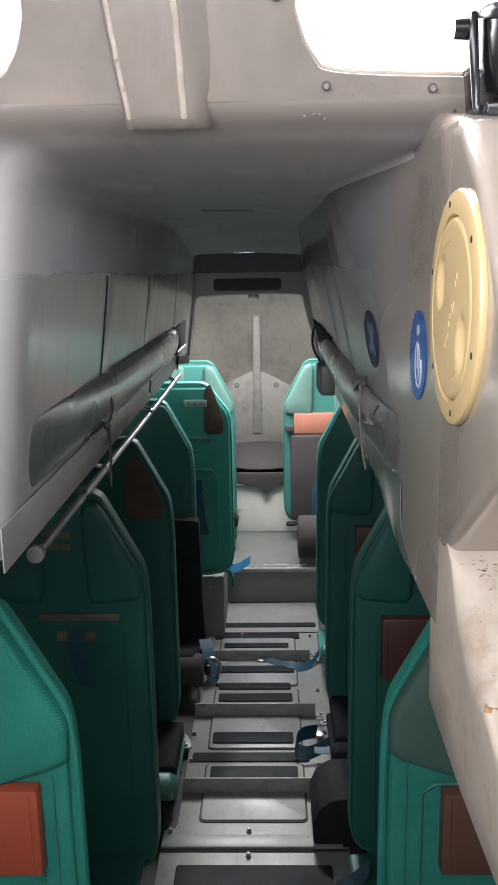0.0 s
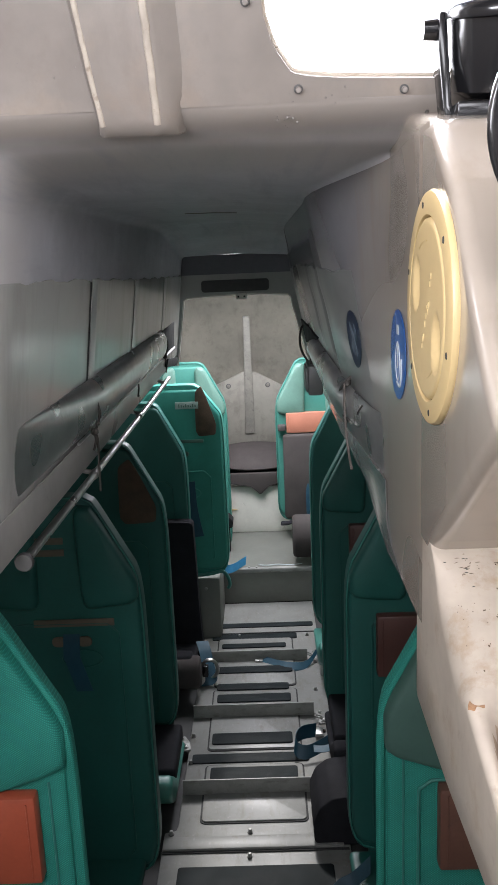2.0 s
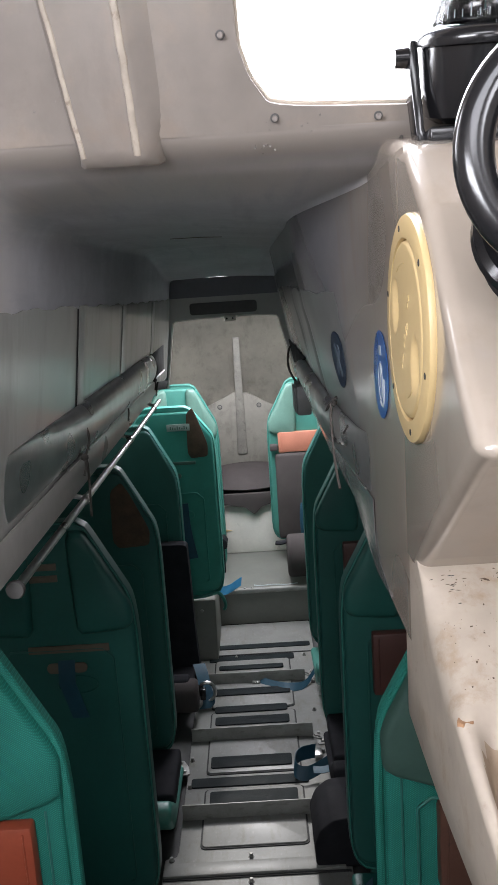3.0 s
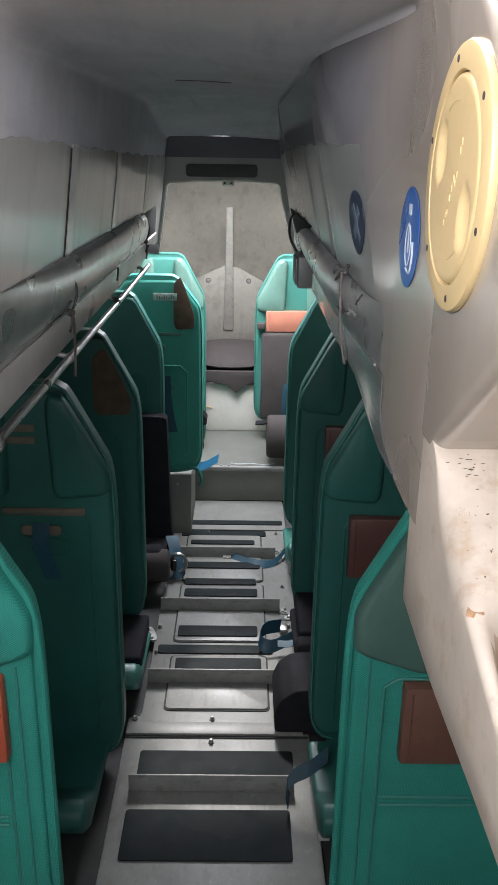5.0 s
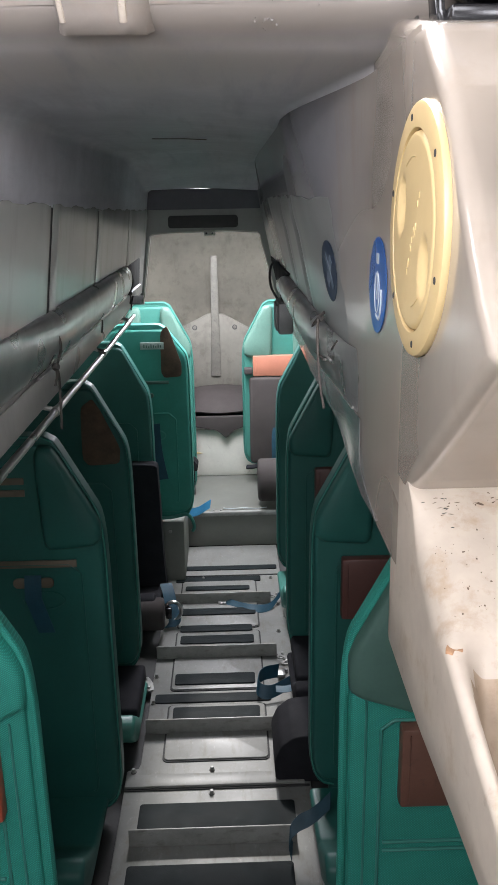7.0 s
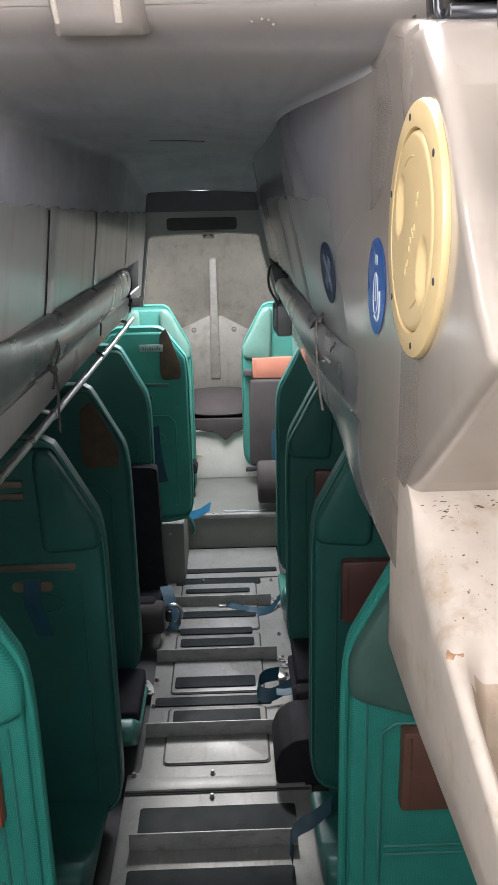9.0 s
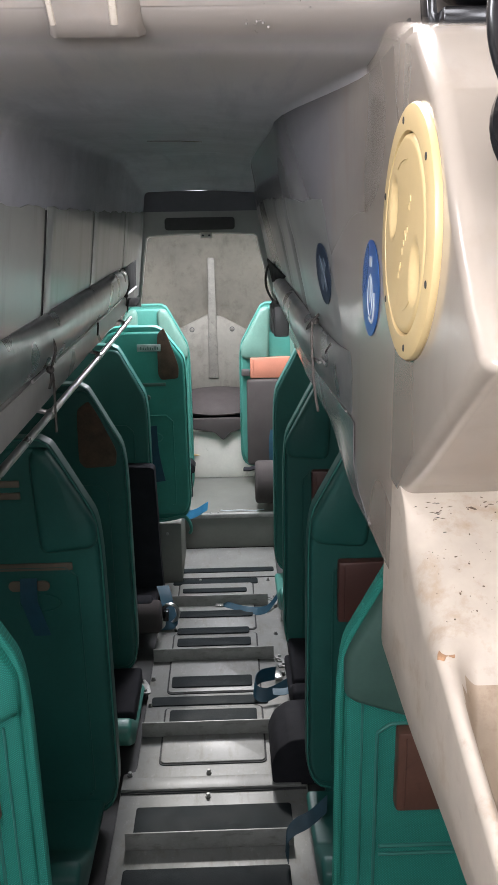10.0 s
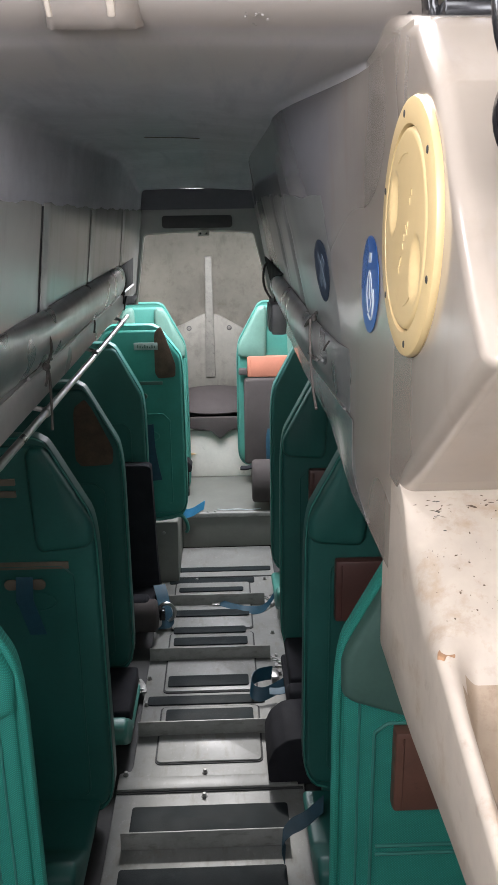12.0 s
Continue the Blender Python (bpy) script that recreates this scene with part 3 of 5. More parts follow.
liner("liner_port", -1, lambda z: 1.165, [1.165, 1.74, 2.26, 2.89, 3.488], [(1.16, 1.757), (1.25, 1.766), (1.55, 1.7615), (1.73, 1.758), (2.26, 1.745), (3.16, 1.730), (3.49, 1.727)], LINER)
liner("liner_starboard", 1, lambda z: between([(1.43, 1.14), (1.4445, 1.155), (1.473, 1.204), (1.515, 1.252), (1.567, 1.278), (1.6755, 1.3155), (1.7525, 1.342), (1.769, 1.35)], z), [1.30, 1.60, 1.86, 2.22, 3.488], [(1.16, 1.762), (2.06, 1.765), (3.0, 1.745), (3.49, 1.735)], LINER_SHADED)
for s in (-1, 1):
    y0 = 1.16 if s < 0 else 1.20
    structure("liner_lip_" + ("port" if s < 0 else "starboard"), tube([(wall_x(s, y0 + (3.48 - y0) * k / 12, 1.4285), y0 + (3.48 - y0) * k / 12, 1.4285) for k in range(13)], 0.0032, 8), LINER_SHADED, "rounded grey lower lip of the wall lining", "trim")

# end frame of the trunk
arch = [(-0.34, 1.38), (-0.246, 1.38), (-0.213, 1.60), (-0.208, 1.632), (-0.196, 1.641), (-0.10, 1.648), (0.10, 1.651), (0.198, 1.644), (0.209, 1.634), (0.216, 1.60), (0.275, 1.38), (0.34, 1.38), (0.34, 1.78), (-0.34, 1.78)]
structure("trunk_end_frame", plate(arch, [], lambda u, v, w: (u, 3.49 + w, v), 0.05), HULL, "light grey moulded frame at the end of the trunk", "wall")
lamp_bit = thing("berth_light", (0.0175, 3.48, 1.634), "small white fitting with two screws above the opening", "fitting")
part("fitting_body", box(-0.003, 0.040, 3.474, 3.489, 1.631, 1.652, 0.003), LIP, lamp_bit)
for q in (0.006, 0.029):
    part("screw", lathe([(0, 0.002), (0.0035, 0.0015), (0.004, 0.0)], (q, 3.474, 1.640), (0, -1, 0), 10), JOINT, lamp_bit)
structure("header_recess", prism(rounded(-0.135, 0.125, 1.66, 1.705, 0.012), "y", 3.480, 3.4885, 0.001), SLOT, "dark slot in the header", "trim")

# bow space: stepped floor, rounded end wall, roof with an open hatch
structure("bow_platform", box(-1.0, 1.0, 4.33, 5.6, 0.0, 0.19, 0.006), PLATFORM, "light grey raised platform in the bow", "floor")
structure("bow_nosing", box(-0.30, 0.40, 4.318, 4.345, 0.172, 0.196, 0.004), METAL, "worn pale edge of the platform step", "trim")
structure("bow_bench", box(-1.0, 1.0, 4.92, 5.6, 0.19, 0.475, 0.008), BENCH, "light grey moulded bench front in the bow", "bench")


def bow_wall():
    bm = bmesh.new()
    rows = []
    for z in (0.0, 0.4, 0.74, 0.80, 0.84, 1.0, 1.2, 1.4, 1.6, 1.8):
        lean = 0.10 * max(0.0, (z - 0.6) / 1.2) ** 2
        bulge = -0.018 if z < 0.79 else 0.0
        rows.append([bm.verts.new((0.62 * math.sin(radians(a)), 4.75 + 0.66 * math.cos(radians(a)) ** 0.75 - lean + bulge if abs(a) < 90 else 4.75, z)) for a in range(-90, 91, 6)])
    for a, b in zip(rows, rows[1:]):
        for j in range(len(a) - 1):
            bm.faces.new((a[j], a[j + 1], b[j + 1], b[j]))
    bmesh.ops.solidify(bm, geom=bm.faces[:], thickness=0.03)
    bmesh.ops.recalc_face_normals(bm, faces=bm.faces[:])
    return bm


structure("bow_wall", bow_wall(), BOW, "pale grey rounded bow wall with scuffs", "wall", 50)
for s in (-1, 1):
    structure("bow_side_" + ("port" if s < 0 else "starboard"), box(min(s * 0.62, s * 0.66), max(s * 0.62, s * 0.66), 3.52, 4.77, 0.0, 1.74), HULL, "pale grey side of the bow space", "wall")
    structure("bow_bulkhead_" + ("port" if s < 0 else "starboard"), box(min(s * 0.30, s * 1.0), max(s * 0.30, s * 1.0), 3.50, 3.54, 1.38, 1.78), HULL, "grey bulkhead above the seats", "wall")
structure("bow_roof", plate([(-1.04, 3.52), (1.04, 3.52), (1.04, 5.6), (-1.04, 5.6)], [rounded(-0.26, 0.26, 3.84, 4.76, 0.06)], lambda u, v, w: (u, v, 1.73 + w), 0.05), HULL, "grey bow roof with an open hatch", "ceiling")
structure("bow_rib", prism([(-0.034, 0.70), (0.028, 0.70), (0.024, 1.08), (0.022, 1.436), (-0.022, 1.436), (-0.026, 1.08)], "y", 5.345, 5.42, 0.006), RIBPAINT, "pale upright stiffener on the bow wall", "trim")

structure("bow_skirt", prism(soften([(-0.30, 0.60), (-0.30, 0.975), (-0.143, 1.040), (-0.037, 1.092), (0.051, 1.086), (0.156, 1.026), (0.30, 0.95), (0.30, 0.60)], 0.08, 3), "y", 5.358, 5.42, 0.004), BOW, "scuffed raised lower panel of the bow wall", "trim")

# tower over the helm
TILT_T = radians(20)


def tower_front(u, v, w):
    return (u, 1.135 - v * math.sin(TILT_T) + w * math.cos(TILT_T), 1.898 + v * math.cos(TILT_T) + w * math.sin(TILT_T))


right_pane = [(0.128, 0.052), (0.42, 0.040), (0.45, 0.09), (0.44, 0.33), (0.12, 0.33), (0.097, 0.29), (0.098, 0.11), (0.108, 0.08)]
left_pane = [(-0.047 - u, v) for u, v in right_pane]


structure("tower_wall_front", plate([(-0.62, 0.003), (-0.252, 0.003), (-0.252, 0.030), (0.318, 0.030), (0.318, 0.003), (0.62, 0.003), (0.62, 0.46), (-0.62, 0.46)], [soften(right_pane), soften(left_pane)], tower_front, 0.016), TOWER, "beige moulded tower front with two windows", "wall")
for name, pane in (("starboard", right_pane), ("port", left_pane)):
    edge_rng = random.Random(5)
    edge_line = [tower_front(u, v, 0.010 + edge_rng.uniform(-0.0008, 0.0008)) for u, v in soften(pane, 0.22, 8)]
    structure("window_edge_" + name, tube(edge_line, 0.0032, 8, True), DIRTY, "ragged cream rim round the tower window", "trim")


def tower_rib():
    """A tapering raised rib: a sharp lit edge, a worn crest, a soft flank, and a sloping lower end."""
    bm = bmesh.new()
    rng = random.Random(6)
    rows = []
    for k in range(46):
        f = max(0.0, (k - 1) / 44)
        v = 0.006 if k == 0 else 0.015 + 0.435 * f
        lift = 0.12 if k == 0 else 1.0
        ul, ur = -0.057 - 0.050 * f, 0.001 - 0.016 * f
        wob = rng.uniform(-0.0006, 0.0006)
        foot = 0.012 - 0.010 * ease(0.01, 0.05, v)
        section = [(ul - 0.007, foot), (ul - 0.002, -0.013), (ul + 0.001, -0.0185 + wob), (ul + 0.005, -0.0185 + wob), (ul + 0.0085, -0.0155), (ur - 0.010, -0.0155), (ur - 0.006, -0.0195 - wob), (ur, -0.0195 - wob), (ur + 0.004, -0.0165), (ur + 0.014, -0.008), (ur + 0.020 + 0.008 * ease(0.01, 0.08, v), foot)]
        rows.append([bm.verts.new(tower_front(u, v, 0.62 * w * lift if w < 0 else w)) for u, w in section])
    for a, b in zip(rows, rows[1:]):
        for j in range(len(a) - 1):
            bm.faces.new((a[j], a[j + 1], b[j + 1], b[j]))
    bmesh.ops.recalc_face_normals(bm, faces=bm.faces[:])
    return bm


rib_ob = structure("tower_rib", tower_rib(), TOWER, "raised beige moulded rib between the tower windows", "trim", 50)
# Worn pale crests, lightened further for the window light they catch.
PALE_EDGE = material("worn_lit_edge", (0.33, 0.285, 0.235), rough=0.5, spread=0.35, scale=30, grain=150, bump=0.2, stain=(0.19, 0.15, 0.115), stain_at=0.56)
ridge_rng = random.Random(7)
for u0, u1, deep, r in ((-0.056, -0.106, -0.0100, 0.0030), (-0.003, -0.019, -0.0106, 0.0042)):
    line = [tower_front(u0 + (u1 - u0) * k / 40 + ridge_rng.uniform(-0.0005, 0.0005), 0.018 + 0.43 * k / 40, deep + ridge_rng.uniform(-0.0006, 0.0006)) for k in range(41)]
    part("rib_ridge", tube(line, r, 8, False, 0.8), PALE_EDGE, rib_ob, "ragged pale edge of the rib")
# Roof, side and aft openings are assumed, to let the fill lamps in.
structure("tower_roof", plate([(-0.66, -0.82), (0.66, -0.82), (0.66, 1.15), (-0.66, 1.15)], [rounded(-0.29, 0.29, -0.26, 0.36, 0.06)], lambda u, v, w: (u, v, 2.33 + w), 0.04), TOWER, "beige moulded tower roof with an added unseen hatch opening", "ceiling")
for s in (-1, 1):
    side = "port" if s < 0 else "starboard"
    structure("tower_wall_" + side, plate([(-0.80, 1.43), (1.12, 1.43), (1.12, 2.34), (-0.80, 2.34)], [rounded(-0.48 if s > 0 else -0.38, 0.28 if s > 0 else 0.38, 1.97, 2.27, 0.06)], lambda u, v, w, s=s: (s * (0.58 + w), u, v), 0.035), TOWER, "beige moulded tower side with an assumed unseen window", "wall")
    structure("tower_shoulder_" + side, box(min(s * 0.302, s * 0.62), max(s * 0.302, s * 0.62), 1.145, 1.17, 1.47, 1.91), TOWER, "beige moulded shoulder below the tower", "wall")
    structure("tower_ledge_" + side, box(min(s * 0.58, s * 1.0), max(s * 0.58, s * 1.0), -0.8, 0.96, 1.43, 1.47), HULL, "grey side deck beside the tower", "ceiling")
structure("tower_wall_aft", plate([(-0.60, 1.43), (0.60, 1.43), (0.60, 2.34), (-0.60, 2.34)], [rounded(-0.20, 0.20, 1.66, 2.00, 0.06)], lambda u, v, w: (u, -0.80 - w, v), 0.04), TOWER, "beige tower aft wall with an added unseen opening", "wall")

# ---- helm console ----
CX = 0.235
console = thing("helm_console", (0.42, 0.9, 1.34), "beige moulded helm console with dirty scuffed ledge", "console")


def console_body():
    """The upright part: side face, sloping front, undercut and rounded rear edge."""
    outline = [(1.250, 1.938), (1.01, 1.888), (0.945, 1.836), (0.83, 1.702), (0.79, 1.668), (0.815, 1.655), (0.985, 1.530), (1.003, 1.515), (1.0915, 1.515), (1.124, 1.609), (1.198, 1.764), (1.236, 1.81), (1.249, 1.90)]
    bm = prism(outline, "x", CX, 0.64)
    edges = [e for e in bm.edges if e.calc_face_angle(0) > 0.2 and not all(v.co.y > 0.99 and v.co.z < 1.516 for v in e.verts)]
    bmesh.ops.bevel(bm, geom=edges, offset=0.0125, segments=6, profile=0.5, affect="EDGES", clamp_overlap=True)
    broad = [f for f in bm.faces if f.calc_area() > 0.008]
    bmesh.ops.inset_individual(bm, faces=broad, thickness=0.002, use_even_offset=True)
    return bm


def console_ledge():
    """The ledge, its rolled edge and the rim round the footwell, moulded in one."""
    bm = bmesh.new()
    rows = []
    lows = [(0.25, 1.326), (0.80, 1.328), (0.93, 1.3235), (1.00, 1.3265), (1.064, 1.3300), (1.069, 1.335), (1.0695, 1.43), (1.098, 1.522)]
    tops = [(0.25, 1.385), (0.72, 1.394), (0.80, 1.418), (0.862, 1.439), (0.885, 1.449), (0.985, 1.510), (1.0, 1.517), (1.02, 1.528), (1.098, 1.530)]
    wells = [(0.25, 1.338), (0.66, 1.340), (0.78, 1.358), (0.835, 1.394), (0.872, 1.436), (0.885, 1.449), (0.985, 1.510), (1.0, 1.517), (1.02, 1.528), (1.098, 1.530)]
    ys = [0.25, 0.4, 0.55, 0.66, 0.72, 0.78, 0.81, 0.83, 0.845, 0.857, 0.868, 0.878, 0.888, 0.90, 0.92, 0.94, 0.955, 0.968, 0.978, 0.988, 1.0, 1.02, 1.04, 1.058, 1.064, 1.069, 1.0695, 1.08, 1.09, 1.098]
    for y in ys:
        low, top, well = between(lows, y), between(tops, y), between(wells, y)
        r = 0.0075 + 0.026 * ease(0.86, 0.91, y) * (1 - ease(0.955, 0.998, y)) - 0.0065 * ease(0.97, 0.998, y)
        x0 = CX + 0.0004
        line = [(0.62, low), (x0 + 0.003, low), (x0, low + 0.003)] + [(x0, low + 0.003 + (top - r - low - 0.003) * k / 3) for k in (1, 2)]
        for k in range(9):
            a = radians(90 * k / 8)
            line.append((x0 + r * (1 - math.cos(a)), top - r + r * math.sin(a)))
        run = 0.009 + 0.012 * ease(0.80, 0.87, y)
        for k in range(1, 9):
            f = k / 8
            line.append((x0 + r + 0.002 + run * f, top + (well - top) * ease(0, 1, f)))
        line += [(x0 + r + 0.002 + run + (0.62 - x0 - r - run) * f, well) for f in (0.1, 0.3, 0.6, 1.0)]
        rows.append([bm.verts.new((x, y, z)) for x, z in line])
    n = len(rows[0])
    for a, b in zip(rows, rows[1:]):
        for j in range(n):
            bm.faces.new((a[j], a[(j + 1) % n], b[(j + 1) % n], b[j]))
    bm.faces.new(rows[0])
    bm.faces.new(rows[-1])
    bmesh.ops.recalc_face_normals(bm, faces=bm.faces[:])
    return bm


part("console_body", console_body(), GELCOAT, console)
ledge = part("ledge", console_ledge(), DIRTY, console, "dirty ledge with a rolled edge and a footwell", 60)
ledge.data.materials.append(FOOTWELL)
for f in ledge.data.polygons:
    at = f.center + console.location
    if at.y < 0.86 and at.x > CX + 0.0115 and at.z < 1.425 and at.z > 1.331:
        f.material_index = 1
part("paint_chip", prism(soften([(0.236, 0.866), (0.240, 0.860), (0.2425, 0.864), (0.2485, 0.862), (0.250, 0.872), (0.246, 0.869), (0.243, 0.877), (0.239, 0.872)], 0.2, 2), "z", 1.428, 1.4402, 0.0004), RUST, console, "rusty chip in the gelcoat")


def mark(x, y, size, long, turn, mat):
    """A small crust of dirt on the sloping ledge."""
    z = (1.4491 + (y - 0.885) * 0.61) if y < 0.985 else 1.5102 + (y - 0.985) * 0.46
    tilt = Vector((0, 1, 0.63)).normalized() if y < 0.985 else Vector((0, 1, 0.0)).normalized()
    up = Vector((1, 0, 0)).cross(tilt)
    a0, b0 = math.cos(turn), math.sin(turn)
    bm = bmesh.new()
    ring = []
    for k in range(7):
        a = 2 * math.pi * k / 7
        r = size * chip_rng.uniform(0.55, 1.2)
        p, q = r * long * math.cos(a), r * math.sin(a)
        ring.append(bm.verts.new(Vector((x, y, z)) + Vector((1, 0, 0)) * (p * a0 - q * b0) + tilt * (p * b0 + q * a0)))
    top = bm.verts.new(Vector((x, y, z)) + up * 0.0007)
    for k in range(7):
        bm.faces.new((ring[k], ring[(k + 1) % 7], top))
    bmesh.ops.recalc_face_normals(bm, faces=bm.faces[:])
    part("dirt_fleck" if long < 2 else "scuff", bm, mat, console)


chip_rng = random.Random(11)
for k in range(110):
    mark(0.244 + 0.15 * chip_rng.random() ** 1.3, chip_rng.uniform(0.888, 0.99), chip_rng.choice((0.0002, 0.0003, 0.0003, 0.0004, 0.0005, 0.0009)), chip_rng.uniform(1, 1.9), chip_rng.uniform(0, 3), GRIME)
for k in range(16):
    mark(chip_rng.gauss(0.256, 0.009), chip_rng.gauss(0.985, 0.010), chip_rng.uniform(0.0002, 0.0004), chip_rng.uniform(4, 14), chip_rng.gauss(0.1, 0.12), chip_rng.choice((GRIME, JOINT)))
for k in range(14):
    mark(chip_rng.gauss(0.31, 0.01), chip_rng.gauss(0.985, 0.006), chip_rng.uniform(0.0006, 0.0014), chip_rng.uniform(1.5, 4), chip_rng.gauss(0.3, 0.5), GRIME)


def hatch_plate():
    c = Vector((CX, 1.0, 1.7345))
    ob = thing("deck_plate", c, "round cream plastic inspection cover with screwed flange", "hatch cover")
    ax = (-1, 0, 0)
    part("flange", lathe([(0.078, 0.0), (0.0955, 0.0), (0.096, 0.003), (0.0945, 0.0065), (0.091, 0.0082), (0.0765, 0.0086), (0.0755, 0.007), (0.0755, 0.002)], c, ax, 64), CREAM, ob)

    def lid_height(u, v):
        h = 0.0092
        for dy, dz in ((0.040, 0.020), (-0.044, -0.025)):
            q = ((u - dy) / 0.016) ** 2 + ((v - dz) / 0.023) ** 2
            if q < 1:
                h -= 0.0084 * (1 - q) ** 0.6
        return h

    bm = lathe([(0.0, 0.0)] + [(0.002 * k, 0.0) for k in range(1, 36)] + [(0.0715, -0.0004), (0.0735, -0.002), (0.0745, -0.006)], (0, 0, 0), ax, 72)
    for v in bm.verts:
        d = -v.co.x
        v.co = (c.x - (lid_height(v.co.y, v.co.z) + d), c.y + v.co.y, c.z + v.co.z)
    lid = part("lid", bm, CREAM, ob)
    for r, a0, a1 in ((0.056, 62, 100), (0.056, 236, 262)):
        part("mould_mark", tube([c + Vector((-0.0094, r * math.cos(radians(a)), r * math.sin(radians(a)))) for a in range(a0, a1, 5)], 0.0006, 5), CREAM, lid)
    mark_rng = random.Random(2)
    for k in range(10):
        y0, z0 = c.y - 0.025 + 0.004 * k, c.z + 0.006 * mark_rng.uniform(-1, 1) - 0.006 * k + 0.02
        part("mould_letter", box(c.x - 0.0100, c.x - 0.0088, y0, y0 + 0.0022, z0, z0 + 0.005, 0.0003, 1), CREAM, lid)
    for k in range(6):
        a = radians(20 + 60 * k)
        part("screw_hole", lathe([(0.0, 0.0006), (0.0026, 0.0006), (0.0029, 0.0)], c + Vector((-0.0084, 0.0855 * math.cos(a), 0.0855 * math.sin(a))), ax, 10), JOINT, ob)
    ob.scale = (0.8, 0.99, 1.03)
    ob.location.y -= 0.001
    return ob


hatch_plate()


def sticker(y, z, r, symbol, x=CX + 0.0002):
    ob = thing("safety_sticker", (CX, y, z), "round blue safety sticker with white symbol on the wall", "sticker", "safety stickers")
    ax = (-1, 0, 0)
    base = part("disc", lathe([(0, 0.0006), (r, 0.0006), (r, 0.0)], (x, y, z), ax, 48), BLUE if symbol == "hook" else DULLBLUE, ob)
    def flat(outline):
        return prism([(y + u * r, z + v * r) for u, v in outline], "x", x - 0.0010, x - 0.0003, 0)
    if symbol == "hook":
        part("symbol_loop", tube([(x - 0.0004, y + 0.26 * r * math.sin(a) * -1, z - 0.15 * r + 0.42 * r * math.cos(a)) for a in [radians(q) for q in range(20, 341, 20)]], r * 0.02, 6), WHITE, ob)
        part("symbol_body", flat([(-0.05, -0.30), (0.05, -0.30), (0.04, 0.30), (-0.04, 0.30)]), WHITE, ob)
        part("symbol_top", flat([(-0.13, 0.45), (0.13, 0.45), (0.13, 0.66), (-0.13, 0.66)]), WHITE, ob)
        part("symbol_tail", tube(smooth_line([(x - 0.0004, y - 0.48 * r, z - 0.05 * r), (x - 0.0004, y - 0.50 * r, z - 0.4 * r), (x - 0.0004, y - 0.30 * r, z - 0.68 * r), (x - 0.0004, y + 0.05 * r, z - 0.62 * r)]), r * 0.033, 6), WHITE, ob)
    else:
        part("symbol_bar", flat([(-0.5, 0.30), (-0.25, 0.55), (0.5, -0.30), (0.25, -0.55)]), SYMBOL_GREY, ob)
        part("symbol_bar", flat([(-0.5, -0.45), (-0.3, -0.6), (0.45, 0.45), (0.25, 0.6)]), SYMBOL_GREY, ob)
    return ob


sticker(1.172, 1.676, 0.048, "hook", CX - 0.0012)
leaning = sticker(1.392, 1.672, 0.0385, "bars")
for piece in leaning.children:
    for v in piece.data.vertices:
        v.co.y *= 0.8
        y, z = v.co.y + 1.392, v.co.z + 1.672
        v.co.x += wall_x(1, y, z) - CX - 0.0030


